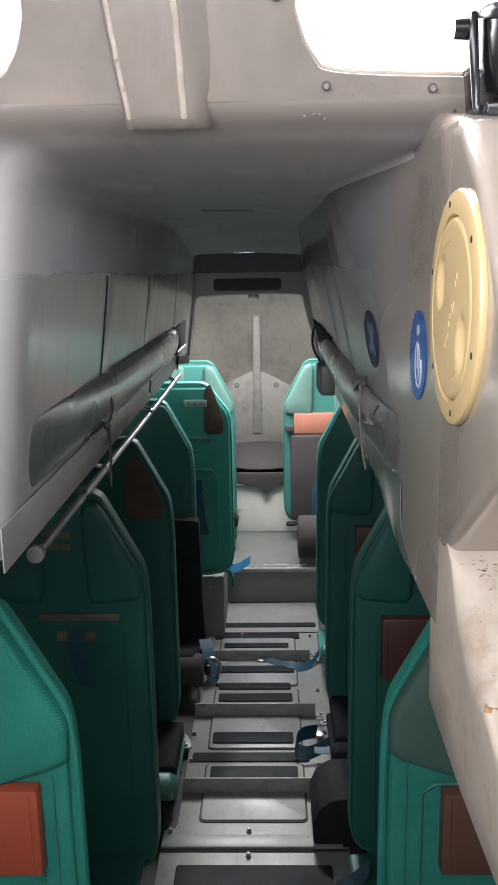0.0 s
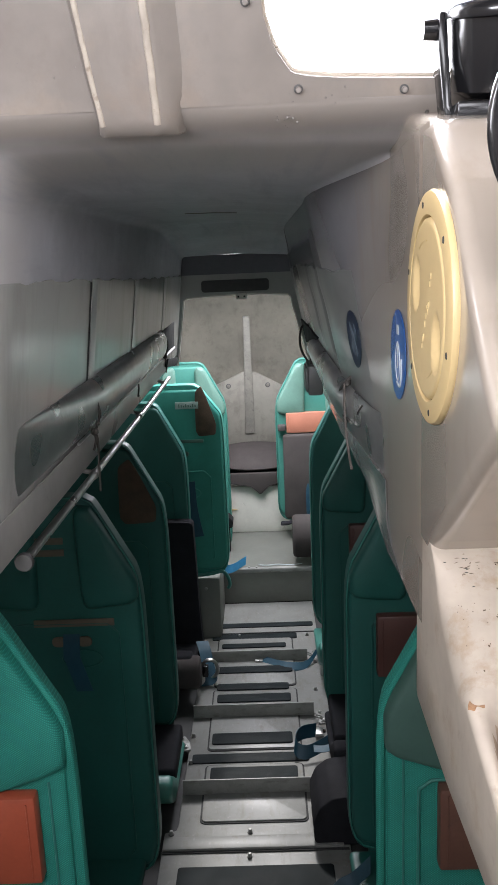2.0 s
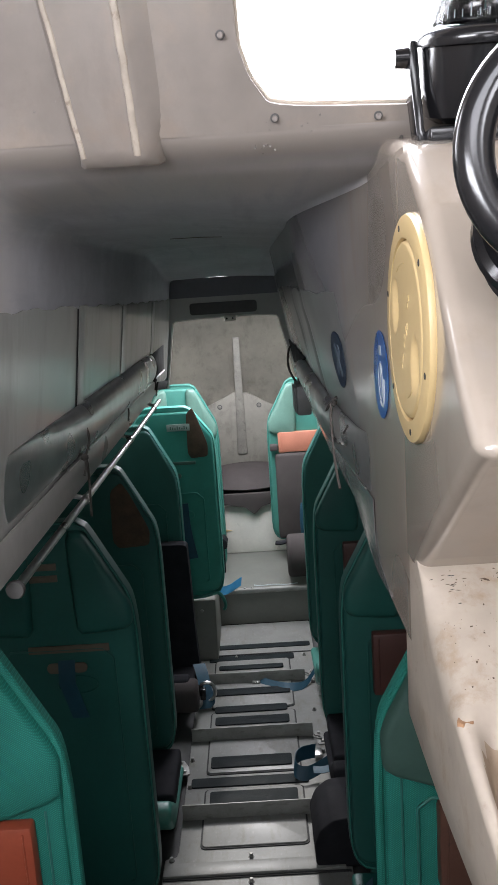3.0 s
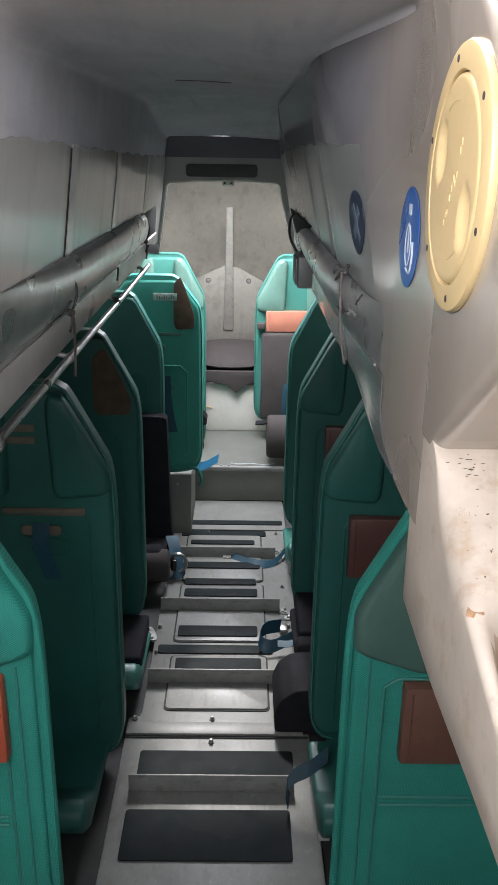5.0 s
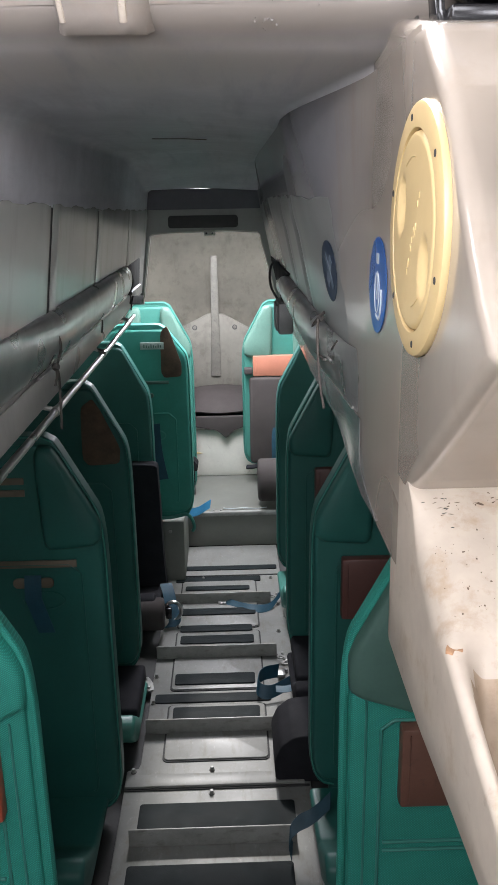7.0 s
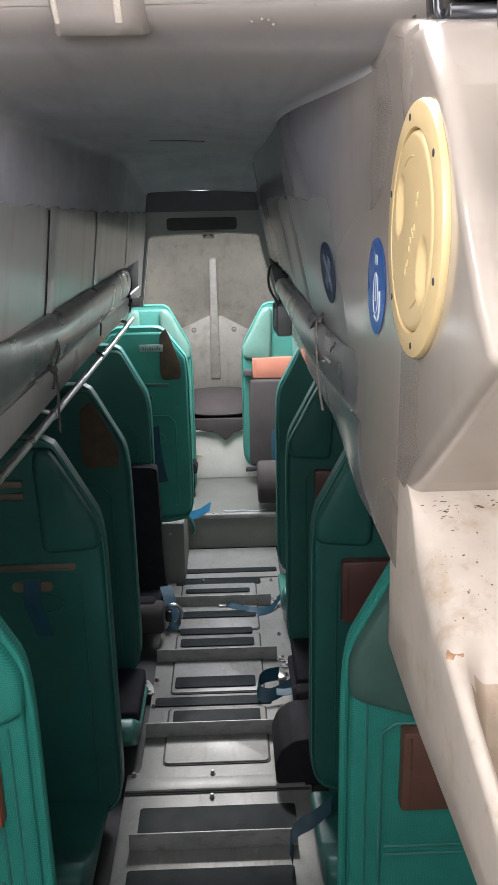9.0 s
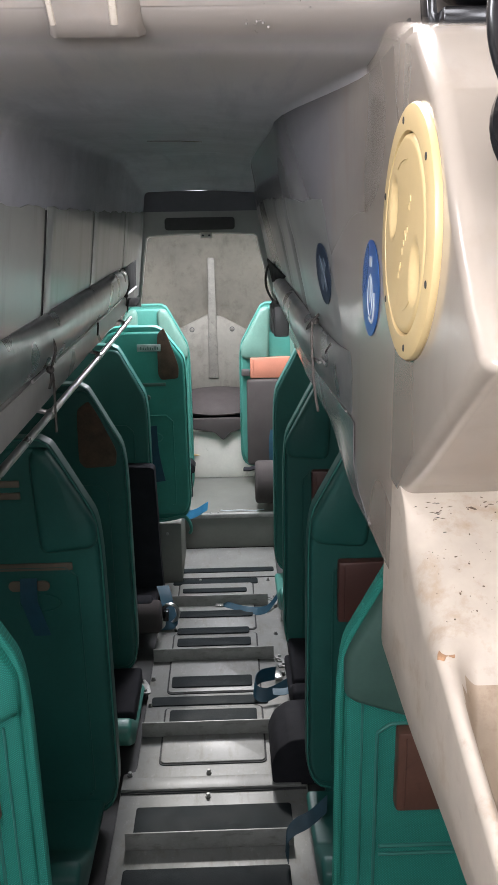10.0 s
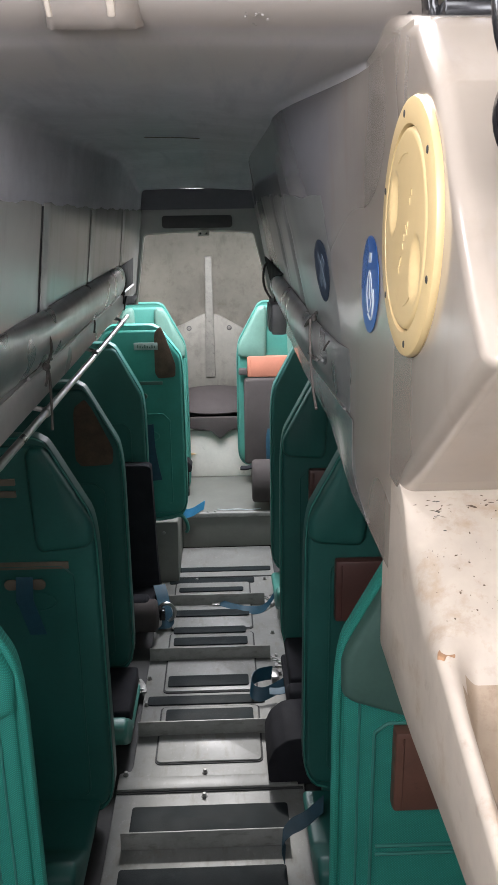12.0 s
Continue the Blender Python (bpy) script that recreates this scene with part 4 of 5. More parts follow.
def compass():
    c = Vector((0.321, 1.085, 1.957))
    ob = thing("marine_compass", (0.320, 1.085, 1.898), "black marine compass in a bracket on the console", "compass")
    up = Vector((0, -0.22, 1)).normalized()
    part("bowl", lathe([(0.0, -0.040), (0.040, -0.040), (0.050, -0.034), (0.055, -0.01), (0.057, 0.026)], c, up, 44), BLACK, ob)
    part("collar", lathe([(0.057, 0.024), (0.063, 0.025), (0.064, 0.030), (0.062, 0.036), (0.056, 0.040), (0.050, 0.040)], c, up, 44), BLACK, ob)
    part("dome", lathe([(0.050, 0.039), (0.047, 0.058), (0.036, 0.074), (0.019, 0.083), (0.0, 0.086)], c, up, 40), GLASS, ob)
    card = part("card", lathe([(0.0, 0.040), (0.039, 0.041), (0.042, 0.052), (0.038, 0.062), (0.0, 0.066)], c, up, 40), BLACK, ob)
    for k in range(36):
        a = radians(10 * k)
        d = Vector((math.cos(a), math.sin(a), 0))
        d = (d - up * d.dot(up)).normalized()
        p = c + up * 0.052 + d * 0.0424
        part("tick", tube([p - up * 0.006, p + up * (0.000 if k % 3 else 0.004)], 0.0005, 4), WHITE, card)
    for k, text in enumerate(("240", "210", "180", "150", "120")):
        cu = bpy.data.curves.new("numeral", "FONT")
        cu.body, cu.size, cu.extrude, cu.align_x = text, 0.009, 0.0001, "CENTER"
        num = new("numeral", cu)
        a = radians(-168 + 28 * k)
        d = Vector((math.cos(a), math.sin(a), 0))
        num.data.materials.append(WHITE)
        num.parent = card
        num.matrix_local = Matrix.Translation(c + d * 0.0435 + up * 0.054 - origin(card)) @ Matrix.Rotation(a + math.pi / 2, 4, "Z") @ Matrix.Rotation(radians(78), 4, "X")
    part("lubber_line", tube([c + up * 0.04 + Vector((-0.012, -0.0450, 0)), c + up * 0.066 + Vector((-0.012, -0.0415, 0))], 0.0006, 5), GREEN, card)
    for s in (-1, 1):
        arm = prism([(s * 0.0610, 0.030), (s * 0.0675, 0.030), (s * 0.0690, 0.0), (s * 0.0640, -0.050), (s * 0.0600, -0.062), (s * 0.0480, -0.062), (s * 0.0560, -0.046)], "y", -0.012, 0.012, 0.002)
        bmesh.ops.translate(arm, vec=c, verts=arm.verts[:])
        part("bracket_arm", arm, BLACK, ob)
        part("clamp_knob", lathe([(0.0, 0.017), (0.0085, 0.016), (0.0095, 0.004), (0.006, 0.0)], (c.x + s * 0.064, c.y, c.z + 0.018), (s, 0, 0), 14), BLACK, ob)
    part("bracket_foot", box(c.x - 0.055, c.x + 0.055, c.y - 0.030, c.y + 0.018, 1.896, 1.910, 0.003), BLACK, ob)
    part("lead", tube(smooth_line([(c.x - 0.035, c.y + 0.02, 1.91), (c.x - 0.012, c.y - 0.015, 1.916), (c.x + 0.004, c.y - 0.012, 1.908), (c.x + 0.03, c.y + 0.01, 1.912), (c.x + 0.06, c.y + 0.03, 1.91)]), 0.002, 6), CORD, ob)
    part("lead", tube(smooth_line([(c.x - 0.068, c.y + 0.05, 1.905), (c.x - 0.062, c.y + 0.045, 1.935), (c.x - 0.058, c.y + 0.03, 1.955)]), 0.002, 6), CORD, ob)
    return ob


GLASS = bpy.data.materials.new("clear_dome")
GLASS.use_nodes = True
gb = GLASS.node_tree.nodes["Principled BSDF"]
gb.inputs["Transmission Weight"].default_value, gb.inputs["Roughness"].default_value, gb.inputs["IOR"].default_value = 1.0, 0.02, 1.2
compass()


def steering_wheel():
    c = Vector((0.286, 0.74, 1.846))
    ax = Vector((-0.15, -1.0, 0.20)).normalized()
    u = Vector((1, 0, 0))
    u = (u - ax * u.dot(ax)).normalized()
    w = ax.cross(u)
    ob = thing("steering_wheel", c, "black plastic steering wheel on the helm console", "steering wheel")
    R = 0.0655
    part("wheel_rim", tube([c + u * (R * math.cos(2 * math.pi * k / 64)) + w * (R * math.sin(2 * math.pi * k / 64)) for k in range(64)], 0.0112, 16, True), BLACK, ob)
    base = Vector((0.308, 0.86, 1.802))
    part("hub", lathe([(0, 0.030), (0.016, 0.028), (0.020, 0.015), (0.022, -0.12)], c, ax, 24), BLACK, ob)
    part("hub_bezel", lathe([(0.044, 0.0), (0.046, 0.008), (0.052, 0.010), (0.057, 0.006), (0.058, 0.0)], base, (-0.1, -1, 0.6), 48), BLACK, ob)
    part("hub_plate", lathe([(0, 0.004), (0.044, 0.003), (0.046, 0.0), (0.046, -0.03)], base, (-0.1, -1, 0.6), 48), RUBBER, ob)
    for k in range(3):
        a = radians(222 + 120 * k)
        d = u * math.cos(a) + w * math.sin(a)
        part("spoke", tube([c - ax * 0.012 + d * 0.012, c - ax * 0.006 + d * 0.04, c + d * R], 0.0085, 10), BLACK, ob)
    return ob


steering_wheel()


def bolt(x, y, z, ax, mat, label, r=0.006, h=0.0065):
    ob = thing("bolt", (x, y, z), label, "bolt", "bolts")
    part("washer", lathe([(0, 0.0012), (r * 1.2, 0.001), (r * 1.3, 0.0)], (x, y, z), ax, 16), SLOT, ob)
    part("head", lathe([(0, h), (r * 0.6, h * 0.98), (r * 0.82, h * 0.85), (r * 0.85, 0.001)], (x, y, z), ax, 12), mat, ob)


for u, v in ((0.131, 0.042), (0.231, 0.038), (-0.197, 0.036), (0.084, 0.117), (-0.155, 0.16)):
    p = tower_front(u, v, -0.0005)
    bolt(*p, Vector(tower_front(0, 0, -1)) - Vector(tower_front(0, 0, 0)), TOWERSPOT, "dull bolt with washer on the tower front", 0.0034)

# mould spots on the tower front
spot_rng = random.Random(8)
spots = thing("mould_spots", tower_front(0.14, 0.02, 0), "small dark mould spots on the tower front", "stain")
for k in range(26):
    u, v = (spot_rng.gauss(0.122, 0.010), spot_rng.gauss(0.016, 0.006)) if k < 14 else (spot_rng.gauss(0.168, 0.006), spot_rng.gauss(0.036, 0.004)) if k < 20 else (spot_rng.uniform(-0.2, 0.2), spot_rng.uniform(0.02, 0.16))
    r = spot_rng.choice((0.0004, 0.0006, 0.0009, 0.0014))
    p = Vector(tower_front(u, max(v, 0.008), 0.0002))
    way = Vector(tower_front(0, 0, -1)) - Vector(tower_front(0, 0, 0))
    part("spot", lathe([(0, 0.0008), (r * 0.6, 0.0006), (r, 0.0)], p, way, 6), TOWERSPOT, spots)

# ---- aisle floor: foot bars, tread panels, mats ----
def tread(y0, y1, x0=-0.165, x1=0.178):
    ob = part("tread_panel", prism(rounded(x0, x1, y0, y1, 0.016), "z", 0.0, 0.007, 0.002), FLOOR, floor)
    part("joint", plate(rounded(x0 - 0.006, x1 + 0.006, y0 - 0.006, y1 + 0.006, 0.02), [rounded(x0, x1, y0, y1, 0.016)], lambda u, v, w: (u, v, w), 0.003), JOINT, floor)
    return ob


def mat_strip(x0, x1, y0, y1, z=0.0, label="black anti-slip strip"):
    ob = structure("floor_mat", prism(rounded(x0, x1, y0, y1, 0.01), "z", z, z + 0.005, 0.001), GRIP, label + " on the aisle floor", "floor mat")


tread(2.605, 2.905)
tread(3.005, 3.43)
tread(3.465, 3.90)
mat_strip(-0.222, 0.246, 2.275, 2.405, 0.0, "wide worn black anti-slip mat")
mat_strip(-0.235, 0.225, 1.99, 2.165, 0.0, "wide black anti-slip mat")
mat_strip(-0.150, 0.160, 2.815, 2.885, 0.007)
mat_strip(-0.222, 0.205, 2.925, 2.978, 0.0)
mat_strip(-0.155, 0.150, 3.03, 3.10, 0.007)
mat_strip(-0.150, 0.155, 3.325, 3.385, 0.007)
mat_strip(-0.155, 0.150, 3.42, 3.47, 0.008)
mat_strip(-0.165, 0.17, 3.565, 3.62, 0.008)
mat_strip(-0.150, 0.150, 3.80, 3.84, 0.008)
mat_strip(-0.200, 0.205, 3.90, 3.955, 0.0)
mat_strip(-0.160, 0.29, 4.03, 4.075, 0.0)
part("floor_joint", box(-0.278, 0.30, 2.466, 2.474, 0.0, 0.004), JOINT, floor)
part("floor_joint", box(-0.278, 0.30, 2.530, 2.535, 0.0, 0.004), JOINT, floor)
part("floor_flange", box(-0.278, 0.285, 2.474, 2.530, 0.0, 0.012, 0.003), FLOOR, floor)
for yy in (3.945,):
    part("floor_joint", box(-0.238, 0.297, yy + 0.02, yy + 0.026, 0.0, 0.004), JOINT, floor)


def foot_bar(y, x0=-0.237, x1=0.242):
    ob = thing("foot_bar", (0, y, 0), "worn grey aluminium foot bar across the aisle floor", "foot bar", "foot bars")
    part("bar_face", prism([(y, 0.003), (y + 0.005, 0.003), (y + 0.012, 0.055), (y + 0.007, 0.055)], "x", x0, x1, 0.0012), METAL, ob)
    part("bar_flange", box(x0, x1, y + 0.005, y + 0.030, 0.012, 0.016, 0.001), METAL, ob)
    for x in (x0 + 0.03, x1 - 0.03):
        part("bar_foot", box(x - 0.01, x + 0.01, y + 0.007, y + 0.03, 0.0, 0.0125, 0.001), METAL, ob)


for y in (2.235, 2.745, 3.222, 3.675):
    foot_bar(y)
for x, y in ((-0.006, 2.556), (-0.006, 2.447), (-0.258, 2.556), (0.262, 3.42), (0.272, 3.11), (0.275, 3.66), (0.255, 3.93), (-0.07, 3.935), (-0.226, 2.93), (-0.228, 3.1)):
    bolt(x, y, 0.0, (0, 0, 1), METAL, "grey bolt head in the aisle floor", 0.0075, 0.014)

# ---- seats ----
def seat(xi, s, y, label, z0=0.0, wing=True, cushion=True, cloth=False, patch=False, strip=False, pad=None, pan=True, pan_mat=None, corner=0.95, top=1.185, chamfer=0.115, shell=None, wing_mat=None, cush=(0.09, 0.36, 0.667, 0.848), cush_mat=None, bottom=0.085, sit_mat=None, lift=0.0, wing_low=0.878, pan_in=None, drop=0.0):
    """A high-backed seat that faces aft. xi: its edge at the aisle; s: -1 port, 1 starboard; u runs outboard from the aisle edge."""
    ob = thing("lifeboat_seat", (xi + s * 0.22, y, z0), label, "seat", "rows of seats")
    W = 0.44

    def X(u):
        return xi + s * u

    def pts(line):
        return [(X(u), z + z0) for u, z in line]

    outline = [(0.0, bottom), (0.0, corner), (chamfer, top - 0.018), (chamfer + 0.03, top), (W - chamfer - 0.03, top), (W - chamfer, top - 0.018), (W, corner), (W, bottom)]
    part("back_shell", pillow(pts(soften(outline, 0.16, 5)), y + (0.03 if cloth else 0.045), y, 0.005, 0.0), CLOTH if cloth else (shell or GREEN), ob)
    edge = [(0.003, bottom + 0.01), (0.003, corner), (chamfer + 0.003, top - 0.019), (chamfer + 0.032, top - 0.003), (W - chamfer - 0.032, top - 0.003), (W - chamfer - 0.003, top - 0.019), (W - 0.003, corner), (W - 0.003, bottom + 0.01)]
    line = [(X(u), y - 0.004, z + z0) for u, z in soften(edge, 0.16, 4)]
    part("piping", tube(line, 0.0085 if cloth else 0.0021, 8), CLOTH if cloth else PIPING, ob)
    body = CLOTH if cloth else (shell or GREEN)
    lo, inn = bottom + 0.03, 0.016 if cloth else 0.008
    back = part("back_pad", pillow(pts(soften([(inn, lo), (inn, corner - 0.2 * inn), (chamfer + 0.2 * inn, top - 0.018 - 0.6 * inn), (W - chamfer - 0.2 * inn, top - 0.018 - 0.6 * inn), (W - inn, corner - 0.2 * inn), (W - inn, lo)], 0.12, 5)), y + 0.002, y - 0.014, 0.012, 0.0), body, ob)
    if cloth:
        # stitched panel below the head cushion
        for z in (0.515, 0.495):
            part("seam", tube([(X(0.085), y - 0.017, z + z0), (X(0.36), y - 0.017, z + z0)], 0.004, 6), PIPING, back)
        part("seam", tube([(X(u), y - 0.017, z + z0) for u, z in soften([(0.075, 0.18), (0.075, 0.78), (0.10, 0.80), (0.36, 0.80), (0.37, 0.78), (0.37, 0.18)], 0.05, 3)], 0.0035, 6), PIPING, back)
        part("seam", tube([(X(0.045), y - 0.017, 0.18 + z0), (X(0.045), y - 0.017, 0.86 + z0)], 0.0025, 6), PIPING, back)
    else:
        part("seam", tube([(X(u), y - 0.017, z + z0) for u, z in soften([(0.07, lo + 0.05), (0.07, 0.80), (0.10, 0.83), (0.35, 0.83), (0.37, 0.80), (0.37, lo + 0.05)], 0.05, 3)], 0.003, 6), shell or GREEN, back)
        part("emboss", tube([(X(0.175 + 0.055 * math.cos(a)), y - 0.0155, 0.725 + z0 + 0.026 * math.sin(a)) for a in [2 * math.pi * k / 24 for k in range(24)]], 0.0022, 6, True), shell or GREEN, back)
    if wing:
        for side in (0, 1):
            w = [(0.010, wing_low + 0.022), (0.008, corner + 0.002), (chamfer + 0.002, top - 0.028), (chamfer + 0.040, top - 0.022), (0.168, top - 0.045), (0.160, wing_low + (-0.02 if cloth else 0.015)), (0.145, wing_low - (0.032 if cloth else 0.004)), (0.030, wing_low + 0.006)]
            if side:
                w = [(W - u, z) for u, z in w]
            bm = pillow(pts(soften(w, 0.22, 5)), y - 0.006, y - 0.040, 0.020, 0.006)
            part("head_wing", bm, wing_mat or body, ob)
    if patch:
        w = [(0.115, 1.13), (0.155, 1.10), (0.16, 0.92), (0.14, 0.895), (0.035, 0.90), (0.03, 0.955), (0.09, 1.09)]
        part("glue_patch", prism(pts([(u if not lift else 0.012 + u * 0.72, z + lift) for u, z in soften(w, 0.2, 3)]), "y", y - 0.0185, y - 0.012, 0.001), BROWN, ob, "brown glue patch where a head pad is missing")
    if strip:
        part("name_strip", prism(pts([(0.08, 0.822), (0.30, 0.822), (0.30, 0.843), (0.08, 0.843)]), "y", y - 0.0195, y - 0.015, 0.001), PINK, ob)
        for z in (1.035, 1.068):
            part("name_strip", prism(pts([(0.20, z - 0.009), (0.29, z - 0.009), (0.29, z + 0.009), (0.20, z + 0.009)]), "y", y - 0.0195, y - 0.013, 0.001), PINK, ob)
        for u in (0.165, 0.235):
            part("belt_slot", prism(pts(rounded(u - 0.02, u + 0.02, 0.762, 0.792, 0.014)), "y", y - 0.020, y - 0.014, 0.002), PINK, ob)
        part("shoulder_belt", ribbon([(X(0.20), y - 0.018, 0.80 + z0), (X(0.20), y - 0.035, 0.74 + z0), (X(0.190), y - 0.025, 0.69 + z0), (X(0.175), y - 0.022, 0.63 + z0)], (1, 0, 0), 0.045), BELT, ob)
    if cushion:
        bm = box(min(X(cush[0]), X(cush[1])), max(X(cush[0]), X(cush[1])), y - 0.046, y - 0.012, cush[2] + z0, cush[3] + z0, 0.007, 2)
        c = part("head_cushion", bm, cush_mat or ORANGE, ob, "worn orange vinyl head cushion")
        part("stitching", tube([(X(cush[0] + 0.016), y - 0.0465, cush[2] + 0.012 + z0), (X(cush[0] + 0.016), y - 0.0465, cush[3] - 0.012 + z0)], 0.0018, 6), cush_mat or ORANGE, c)
    if pad:
        m, u0, u1, za, zb, t = pad
        part("back_cushion", box(min(X(u0), X(u1)), max(X(u0), X(u1)), y - t, y - 0.014, za + z0, zb + z0, 0.02, 3), m, ob)
    if pan:
        prof = [(y + 0.01, 0.05), (y - 0.33, 0.06), (y - 0.40, 0.11), (y - 0.425, 0.15), (y - 0.415, 0.185), (y - 0.37, 0.195), (y - 0.32, 0.155), (y - 0.22, 0.09), (y - 0.05, 0.075), (y + 0.01, 0.08)]
        reach = (X(pan_in if pan_in is not None else -0.014 if s < 0 else 0.0), X(0.42))
        part("seat_pan", prism([(a, b + z0 - drop) for a, b in prof], "x", min(reach), max(reach), 0.014, 3), pan_mat or GREEN, ob)
        if sit_mat:
            part("seat_cushion", box(min(X(-0.012 if s < 0 else 0.014), X(0.41)), max(X(-0.012 if s < 0 else 0.014), X(0.41)), y - 0.30, y - 0.016, 0.10 + z0 - drop, 0.165 + z0 - drop, 0.012, 3), sit_mat, ob)
        part("bracket", box(min(X(0.01 + 3 * (pan_in or 0)), X(0.04 + 3 * (pan_in or 0))), max(X(0.01 + 3 * (pan_in or 0)), X(0.04 + 3 * (pan_in or 0))), y - 0.30, y - 0.27, z0, 0.075 + z0 - drop, 0.002), HULL, ob)
        part("bracket", box(min(X(0.36), X(0.40)), max(X(0.36), X(0.40)), y - 0.30, y - 0.27, z0, 0.075 + z0 - drop, 0.002), HULL, ob)
    # pedestal under the back
    if bottom < 0.2:
        part("pedestal", box(min(X(0.06), X(0.41)), max(X(0.06), X(0.41)), y + 0.008, y + 0.04, z0, bottom + 0.03 + z0, 0.004), GREEN, ob)
    return ob


seat(-0.288, -1, 1.63, "green cloth lifeboat seat with orange head cushion", cloth=True, corner=0.972, top=1.20, cush=(0.066, 0.336, 0.667, 0.848))
seat(-0.262, -1, 2.37, "green lifeboat seat in a shaded tone with worn strips and blue belt", cushion=False, strip=True, bottom=0.02, pan_in=0.045)
seat(-0.268, -1, 3.02, "green lifeboat seat in a shaded tone with a brown glue patch", wing=False, cushion=False, patch=True, sit_mat=BLACK_CLOTH, pan_mat=PALE, drop=0.045)
covered = seat(-0.262, -1, 3.80, "green lifeboat seat in a shaded tone half covered by a black cloth", cushion=False, wing=False, pan_mat=BLACK_CLOTH)
part("draped_cover", prism(soften([(-0.66, 0.04), (-0.66, 0.665), (-0.246, 0.655), (-0.241, 0.45), (-0.237, 0.23), (-0.229, 0.06), (-0.224, 0.012), (-0.5, 0.012)], 0.08, 3), "y", 3.726, 3.79, 0.012, 3), BLACK_CLOTH, covered, "black cloth hanging over the seat back")
bow_seat = seat(-0.100, -1, 3.965, "green lifeboat seat in a lit tone with label and brown patch", wing=False, cushion=False, patch=True, corner=1.085, top=1.234, chamfer=0.10, pan=False, shell=BOWGREEN, bottom=0.315, lift=0.10)
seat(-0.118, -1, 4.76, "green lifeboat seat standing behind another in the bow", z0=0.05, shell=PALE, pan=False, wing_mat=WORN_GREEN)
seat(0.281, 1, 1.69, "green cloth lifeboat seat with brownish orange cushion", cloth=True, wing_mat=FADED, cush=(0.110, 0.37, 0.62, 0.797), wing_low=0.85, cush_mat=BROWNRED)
seat(0.288, 1, 2.36, "green lifeboat seat in a shaded tone with red-brown head cushion", cush=(0.08, 0.36, 0.66, 0.838), cush_mat=REDBROWN)
seat(0.276, 1, 3.12, "green lifeboat seat in a shaded tone with black leg flap", cush=(0.10, 0.36, 0.66, 0.838), cush_mat=REDBROWN, pan_mat=BLACK_CLOTH, sit_mat=BLACK_CLOTH)
seat(0.282, 1, 3.84, "green lifeboat seat in a shaded tone seen edge on", wing=False, cushion=False, pan_mat=PALE)
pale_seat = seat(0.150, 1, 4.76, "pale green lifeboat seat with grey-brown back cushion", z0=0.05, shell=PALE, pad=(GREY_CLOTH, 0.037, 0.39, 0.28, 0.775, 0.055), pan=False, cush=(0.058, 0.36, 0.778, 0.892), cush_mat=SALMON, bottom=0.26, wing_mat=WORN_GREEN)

# label and lower lip of the bright seat, on its plinth
part("name_label", prism([(-0.315, 1.125), (-0.210, 1.125), (-0.210, 1.157), (-0.315, 1.157)], "y", 3.9455, 3.9515, 0.0008), LABEL, bow_seat, "worn white label")
for k in range(8):
    part("label_bar", box(-0.300 + 0.0105 * k, -0.295 + 0.0105 * k, 3.9448, 3.946, 1.133, 1.148 - 0.004 * (k % 3)), FADED, bow_seat)
part("lower_lip", tube(smooth_line([(-0.50, 3.965, 0.312), (-0.262, 3.96, 0.314), (-0.184, 3.96, 0.322), (-0.138, 3.96, 0.330), (-0.114, 3.962, 0.300), (-0.106, 3.966, 0.262), (-0.114, 3.974, 0.240)]), 0.0085, 10), PIPING, bow_seat)
structure("seat_plinth", prism([(3.925, 0.0), (4.33, 0.0), (4.33, 0.27), (3.99, 0.283)], "x", -0.60, -0.155, 0.008), PLATFORM, "beige moulded plinth under the bow seat", "plinth")
bolt(-0.222, 3.981, 0.235, (0, -1, 0.2), METAL, "steel bolt on the seat plinth", 0.009)

for x in (-0.128, 0.118):
    bolt(x, 5.356, 1.005, (0, -1, 0), RIBPAINT, "dull screw in the bow wall panel", 0.012)

# black leg flap by the aisle and small seat bits
flap = thing("leg_flap", (0.30, 2.62, 0.0), "black padded leg flap hanging by the aisle", "leg flap")
part("flap_pad", prism(soften([(0.196, 0.0), (0.192, 0.08), (0.212, 0.13), (0.255, 0.165), (0.42, 0.175), (0.42, 0.0)], 0.25, 5), "y", 2.485, 2.70, 0.014, 3), BLACK_CLOTH, flap)
roll = thing("knee_roll", (0.28, 4.52, 0.19), "grey-brown padded knee roll by the bow seat", "knee roll")
part("roll_body", prism([(4.40 + 0.095 * math.cos(radians(a)), 0.34 + 0.115 * math.sin(radians(a))) for a in range(0, 360, 15)], "x", 0.215, 0.55, 0.02, 3), GREY_CLOTH, roll)
part("roll_arm", tube(smooth_line([(0.16, 4.44, 0.40), (0.20, 4.43, 0.405), (0.26, 4.42, 0.43)]), 0.022, 8, False, 0.5), BLACK_CLOTH, roll)
roll2 = thing("knee_roll", (-0.28, 3.42, 0.0), "dark grey padded knee roll on the seat front", "knee roll")
part("roll_body", prism([(3.40 + 0.06 * math.cos(radians(a)), 0.11 + 0.07 * math.sin(radians(a))) for a in range(0, 360, 15)], "x", -0.55, -0.215, 0.015, 3), GREY_CLOTH, roll2)

